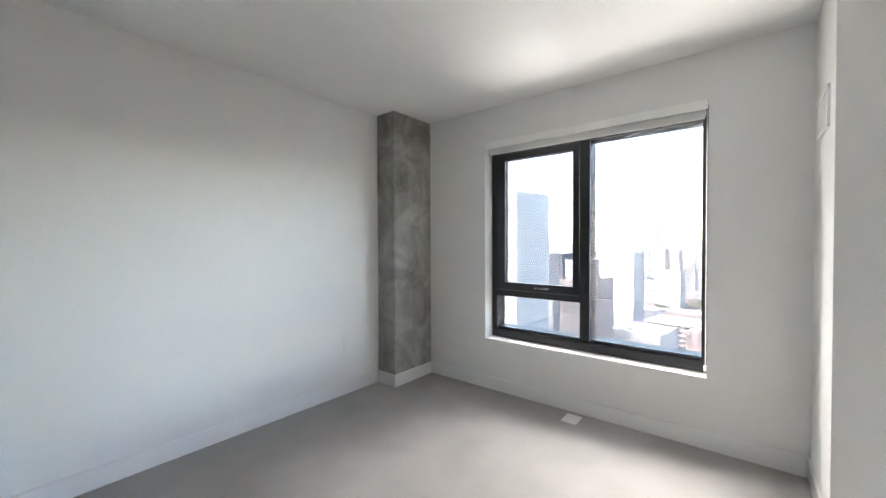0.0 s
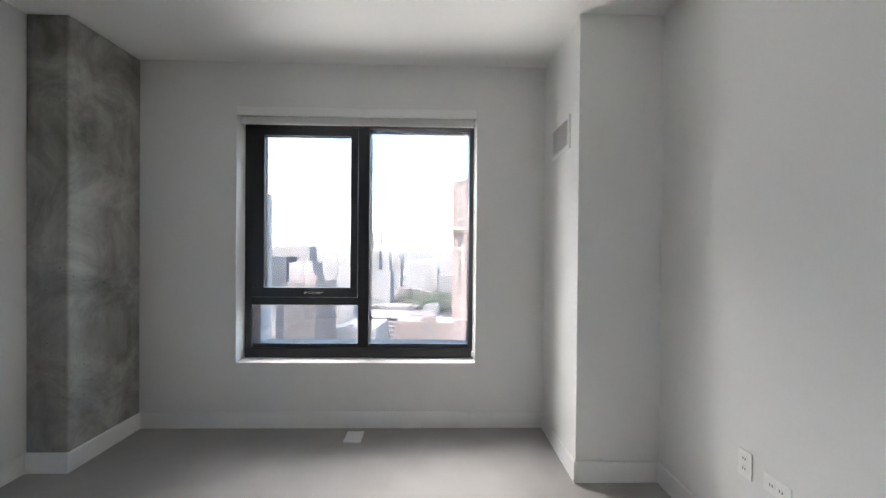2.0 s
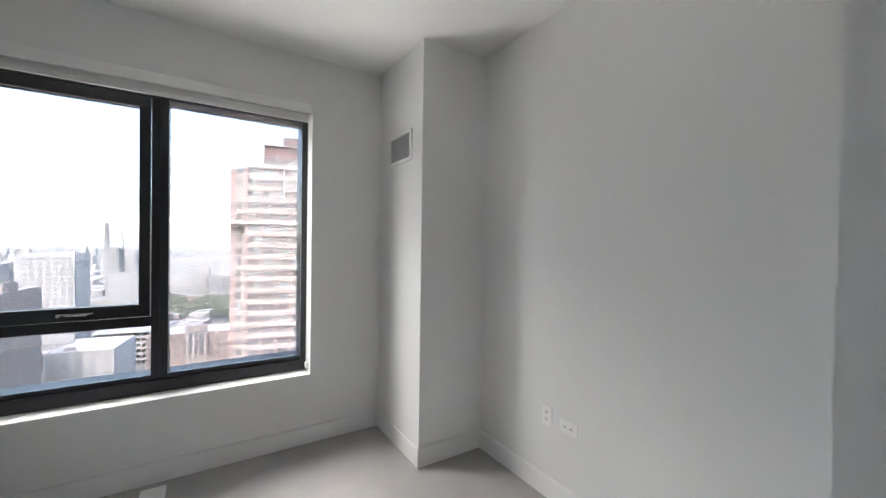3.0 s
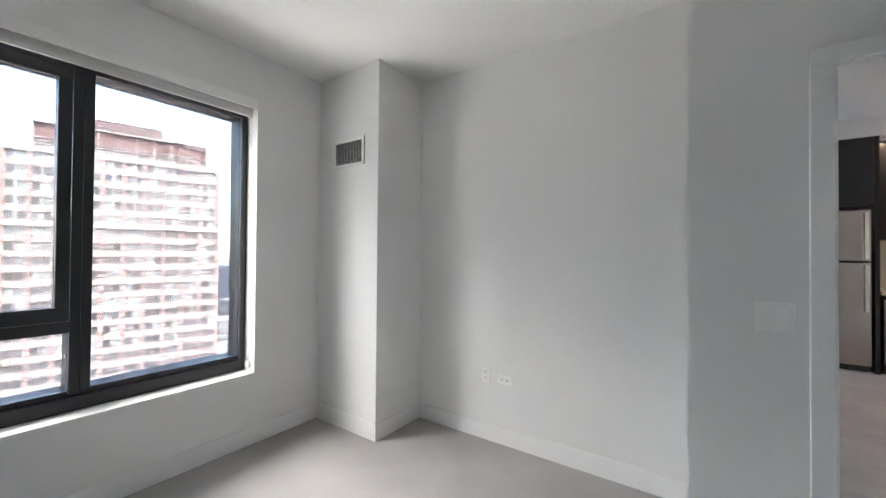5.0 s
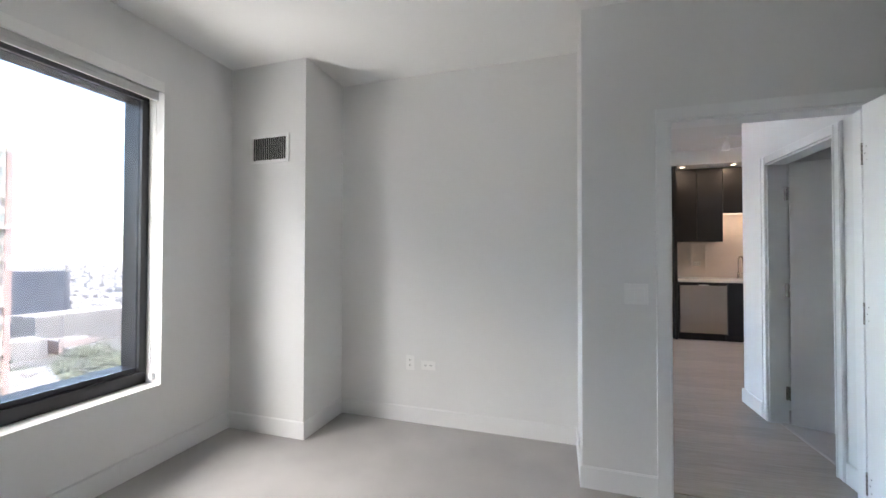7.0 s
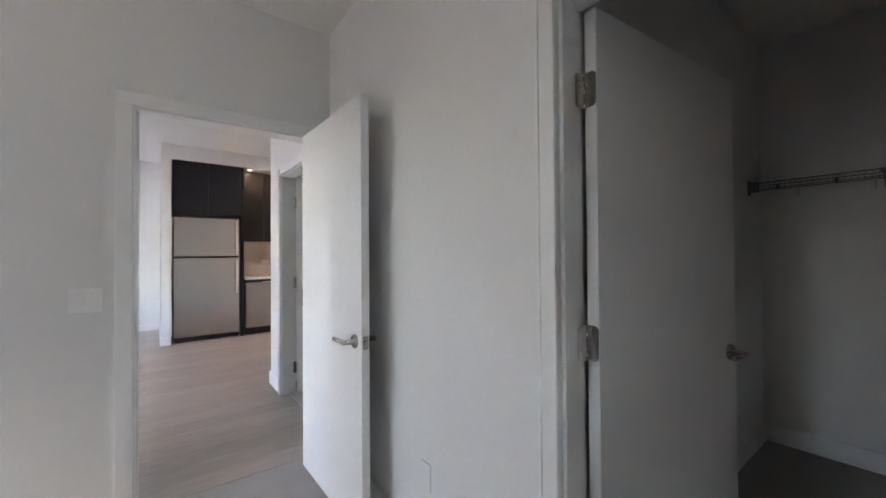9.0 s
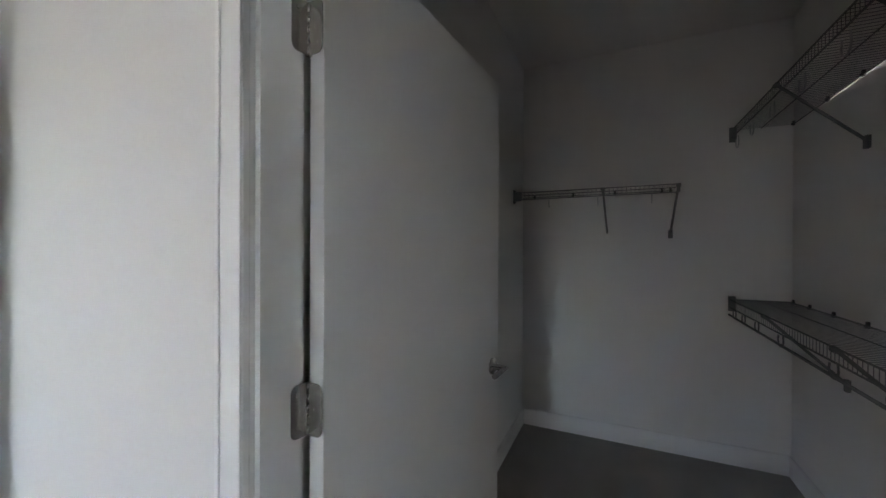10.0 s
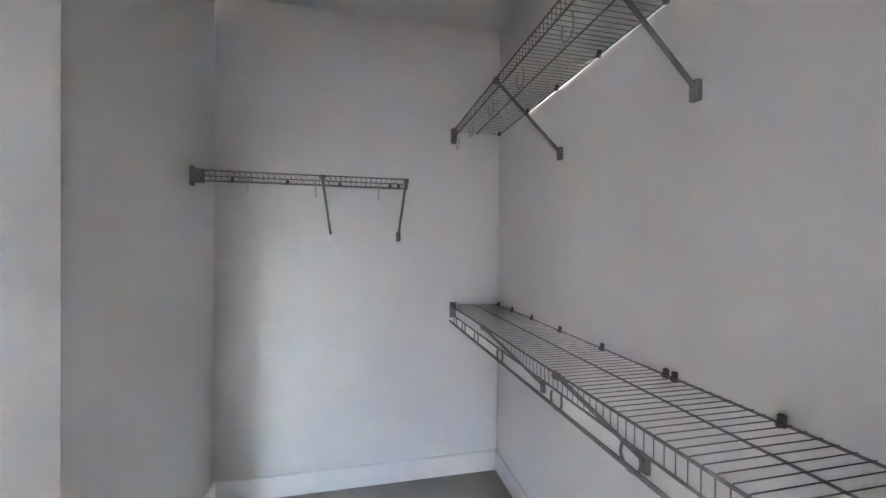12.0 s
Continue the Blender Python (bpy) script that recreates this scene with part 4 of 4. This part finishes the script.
part("tall_window", bm, WINDARK, db)
for x in (-2.6, 0.25, 2.95, 5.8):
    boxes("stone_pilaster", [(x - 0.35, x + 0.35, -1.75, -1.4, 2, 26)], CREAM, db)
pg = thing("parking_garage", "open concrete parking garage with stacked decks", "building", (*spot(-7.4, 300), GZ, 0, 0, GRID))
for k in range(6):
    boxes("deck", [(-18, 18, 0, 30, 2.4 + k * 3.4, 3.6 + k * 3.4)], PALEWALL, pg)
for k in range(7):
    boxes("pillar", [(-18 + 6 * k - 0.3, -18 + 6 * k + 0.3, 0.3, 0.9, 0, 20.4)], GREYWALL, pg)
flats("glass_office", "dark glass office block with white banding", spot(26.0, 540), -22, 43.5, 30, -17, BLUEWALL, PALEWALL, 0)
go = bpy.data.objects["glass_office"]
bm = bmesh.new()
for k in range(13):
    box(bm, -21.8, 21.8, -0.12, 0.02, 16 + k * 3.3, 16.35 + k * 3.3)
tagged(part("white_band", bm, PALEWALL, go), kind="stuff")
flats("warehouse", "large grey brick loft building with gridded windows", spot(29.6, 450), -2, 66, 34, -49.5, GREYWALL, None, 6, 14, 6, (2.6, 2.4), pitch=4.4)
flats("low_block", "low pale building with a white roof", spot(24.6, 260), -20, 26, 34, -60, PALEWALL, None, 2, 6, 4)
flats("low_block", "low pale building with a white roof", spot(29.5, 170), -20, 24, 26, -57, PALEWALL, None, 2, 6, 4)
flats("grey_block", "grey mid-rise block among low roofs", spot(4.6, 330), GRID, 9, 18, -40, REDBRICK, None, 7, 3, 5, (1.4, 1.8))
flats("grey_block", "grey mid-rise block among low roofs", spot(-24.5, 330), GRID, 26, 22, -42, GREYWALL, None, 6, 7, 5, (1.6, 1.8))

# low blocks along the street grid
rng = random.Random(7)
ca, sa = math.cos(radians(GRID)), math.sin(radians(GRID))
taken = [(spot(b, d), r) for b, d, r in ((14.5, 125, 30), (-19.5, 200, 22), (-14, 355, 24), (-19.3, 390, 22), (-22.6, 490, 24), (-8.2, 570, 20), (-1.1, 275, 32), (-7.4, 315, 30), (26.0, 555, 34), (29.6, 467, 46), (-30.6, 160, 22), (-11.6, 236, 24), (-5.9, 610, 18), (24.6, 275, 26), (29.5, 180, 26), (-0.4, 670, 56), (4.6, 340, 14), (-24.5, 340, 22), (-20.6, 650, 36))]
n_low = 0
far = {"wall": bmesh.new(), "roof": bmesh.new()}
for gx in range(-62, 63):
    for gy in range(2, 106):
        cx, cy = gx * 35 + (8 if gx % 2 else 0), gy * 33 + 55 + (9 if gy % 3 == 0 else 0)
        x, y = EX + cx * ca - cy * sa, EY + cx * sa + cy * ca
        bearing, dist = math.degrees(math.atan2(x - EX, y - EY)), math.hypot(x - EX, y - EY)
        if not (-36 < bearing < 42) or dist < 120 or dist > 3500 or rng.random() < (0.05 if dist < 700 else 0.15 if dist < 1500 else 0.5):
            continue
        if any(math.hypot(x - q[0], y - q[1]) < r + 11 for q, r in taken):
            continue
        park = (-4 < bearing < 3 and 430 < dist < 560) or (24 < bearing < 36 and 275 < dist < 385)
        if park:
            continue
        w, d = rng.uniform(15, 30), rng.uniform(14, 27)
        hh = rng.choice((5, 6, 7, 8, 9, 11, 13, 16)) * (1.0 if dist > 300 else 1.1)
        if rng.random() < 0.07 and dist > 420 and not 21 < bearing < 33:
            hh = rng.uniform(22, 45)
        if dist < 620:
            n_low += 1
            fl = max(1, int(hh / 3.8))
            flats("low_building", rng.choice(("low brick city building with a pale flat roof", "low masonry city building with a pale flat roof")), (x, y), GRID, w, d, GZ + hh,
                  rng.choice((REDBRICK, GREYWALL, PALEWALL, BROWNBRICK, GREYWALL)), None, fl, int(w / 4), int(d / 5), (1.6, 1.9), pitch=3.8)
        else:
            b2 = bmesh.new()
            box(b2, -w / 2, w / 2, 0, d, GZ, GZ + hh)
            b2.transform(pose(x, y, 0, 0, 0, GRID))
            tmp = bpy.data.meshes.new("tmp")
            b2.to_mesh(tmp)
            far["wall"].from_mesh(tmp)
            b2.clear()
            box(b2, -w / 2 + 0.5, w / 2 - 0.5, 0.5, d - 0.5, GZ + hh, GZ + hh + 0.6)
            b2.transform(pose(x, y, 0, 0, 0, GRID))
            b2.to_mesh(tmp)
            far["roof"].from_mesh(tmp)
            b2.free()
            bpy.data.meshes.remove(tmp)
dc = thing("distant_city", "hazy spread of low roofs towards the horizon", "city", (0, 600, GZ))
dc["kind"] = "stuff"
for k, m in (("wall", GREYWALL), ("roof", WHITEROOF)):
    far[k].transform(dc.matrix_world.inverted())
    tagged(part("block_" + k, far[k], m, dc), kind="stuff")

# trees between the roofs
verts, faces = [], []


def leaf_clump(cx, cy, cz, r):
    for _ in range(60):
        d = Vector((rng.gauss(0, 1), rng.gauss(0, 1), abs(rng.gauss(0, 0.8)))).normalized() * r * rng.uniform(0.55, 1.05)
        c = Vector((cx, cy, cz)) + d
        u = Vector((rng.gauss(0, 1), rng.gauss(0, 1), rng.gauss(0, 1))).normalized()
        v = u.orthogonal().normalized()
        s = r * rng.uniform(0.16, 0.3)
        i = len(verts)
        verts.extend([c - u * s - v * s * 0.6, c + u * s - v * s * 0.5, c + u * s * 0.9 + v * s * 0.7, c - u * s * 0.8 + v * s * 0.6])
        faces.append((i, i + 1, i + 2, i + 3))


for _ in range(280):
    pick = rng.random()
    if pick < 0.35:
        b, dist = rng.uniform(-4.5, 3.5), rng.uniform(430, 570)
    elif pick < 0.6:
        b, dist = rng.uniform(23.5, 36), rng.uniform(275, 385)
    else:
        b, dist = rng.uniform(-30, 38), rng.uniform(230, 1400)
    x, y = spot(b, dist)
    leaf_clump(x, y, GZ + rng.uniform(4, 7), rng.uniform(3.0, 5.5))
me = bpy.data.meshes.new("street_trees")
me.from_pydata(verts, [], faces)
me.materials.append(LEAF)
tagged(new("street_trees", me), "green tree crowns among the city roofs", "trees", kind="stuff")

# ---- small pieces ----
fk = structure("floor_kitchen", [(XDK - 0.03, 6.1, -6.6, YJ - 0.05, -0.14, -0.006), (XO + 0.1, 6.1, YJ - 0.05, 0, -0.14, -0.006)], SUBFLOOR, "grey-brown wood-look plank floor of hall and kitchen")
pw, pl = 0.18, 1.22
pm = bmesh.new()
box(pm, 0.0004, pw - 0.0004, 0.0004, pl - 0.0004, -0.006, 0.0, 0)
plank = part("plank", pm, PLANK, fk)
first = True
for i in range(33):
    off = (i * 0.437) % pl
    for j in range(-1, 6):
        x, y = XDK - 0.03 + i * pw, -6.6 + j * pl + off
        end = YJ - 0.06 if x < XO + 0.1 else 0.0
        y0, y1 = max(y, -6.6), min(y + pl, end)
        if y1 - y0 < 0.05:
            continue
        ob = plank if first else new("plank", plank.data)
        first = False
        ob.parent = fk
        ob.location, ob.scale = (x, y0, 0), (1, (y1 - y0) / pl, 1)
fb = structure("floor_bath", [(XDK, 1.63, -5.8, BY - 0.06, -0.12, 0.001)], GROUT, "grey tiled bathroom floor")
tm = bmesh.new()
box(tm, 0.0015, 0.2985, 0.0015, 0.2985, 0, 0.005)
tile = part("tile", tm, TILEFLOOR, fb)
for i in range(5):
    for j in range(6):
        ob = tile if i == j == 0 else new("tile", tile.data)
        ob.parent = fb
        ob.location = (XDK + 0.003 + i * 0.3, BY - 0.07 - (j + 1) * 0.3, 0.001)
bs = structure("wall_backsplash", [(KB - 0.016, KB, -6.6, -4.21, 0.93, 2.0)], GROUT, "pinkish stone-look backsplash above the counter")
sm = bmesh.new()
box(sm, -0.006, 0, 0.001, 0.599, 0.001, 0.353)
slab = part("tile", sm, SPLASH, bs)
for i in range(4):
    for j in range(3):
        ob = slab if i == j == 0 else new("tile", slab.data)
        ob.parent = bs
        ob.location = (KB - 0.016, -6.6 + i * 0.6, 0.946 + j * 0.354)
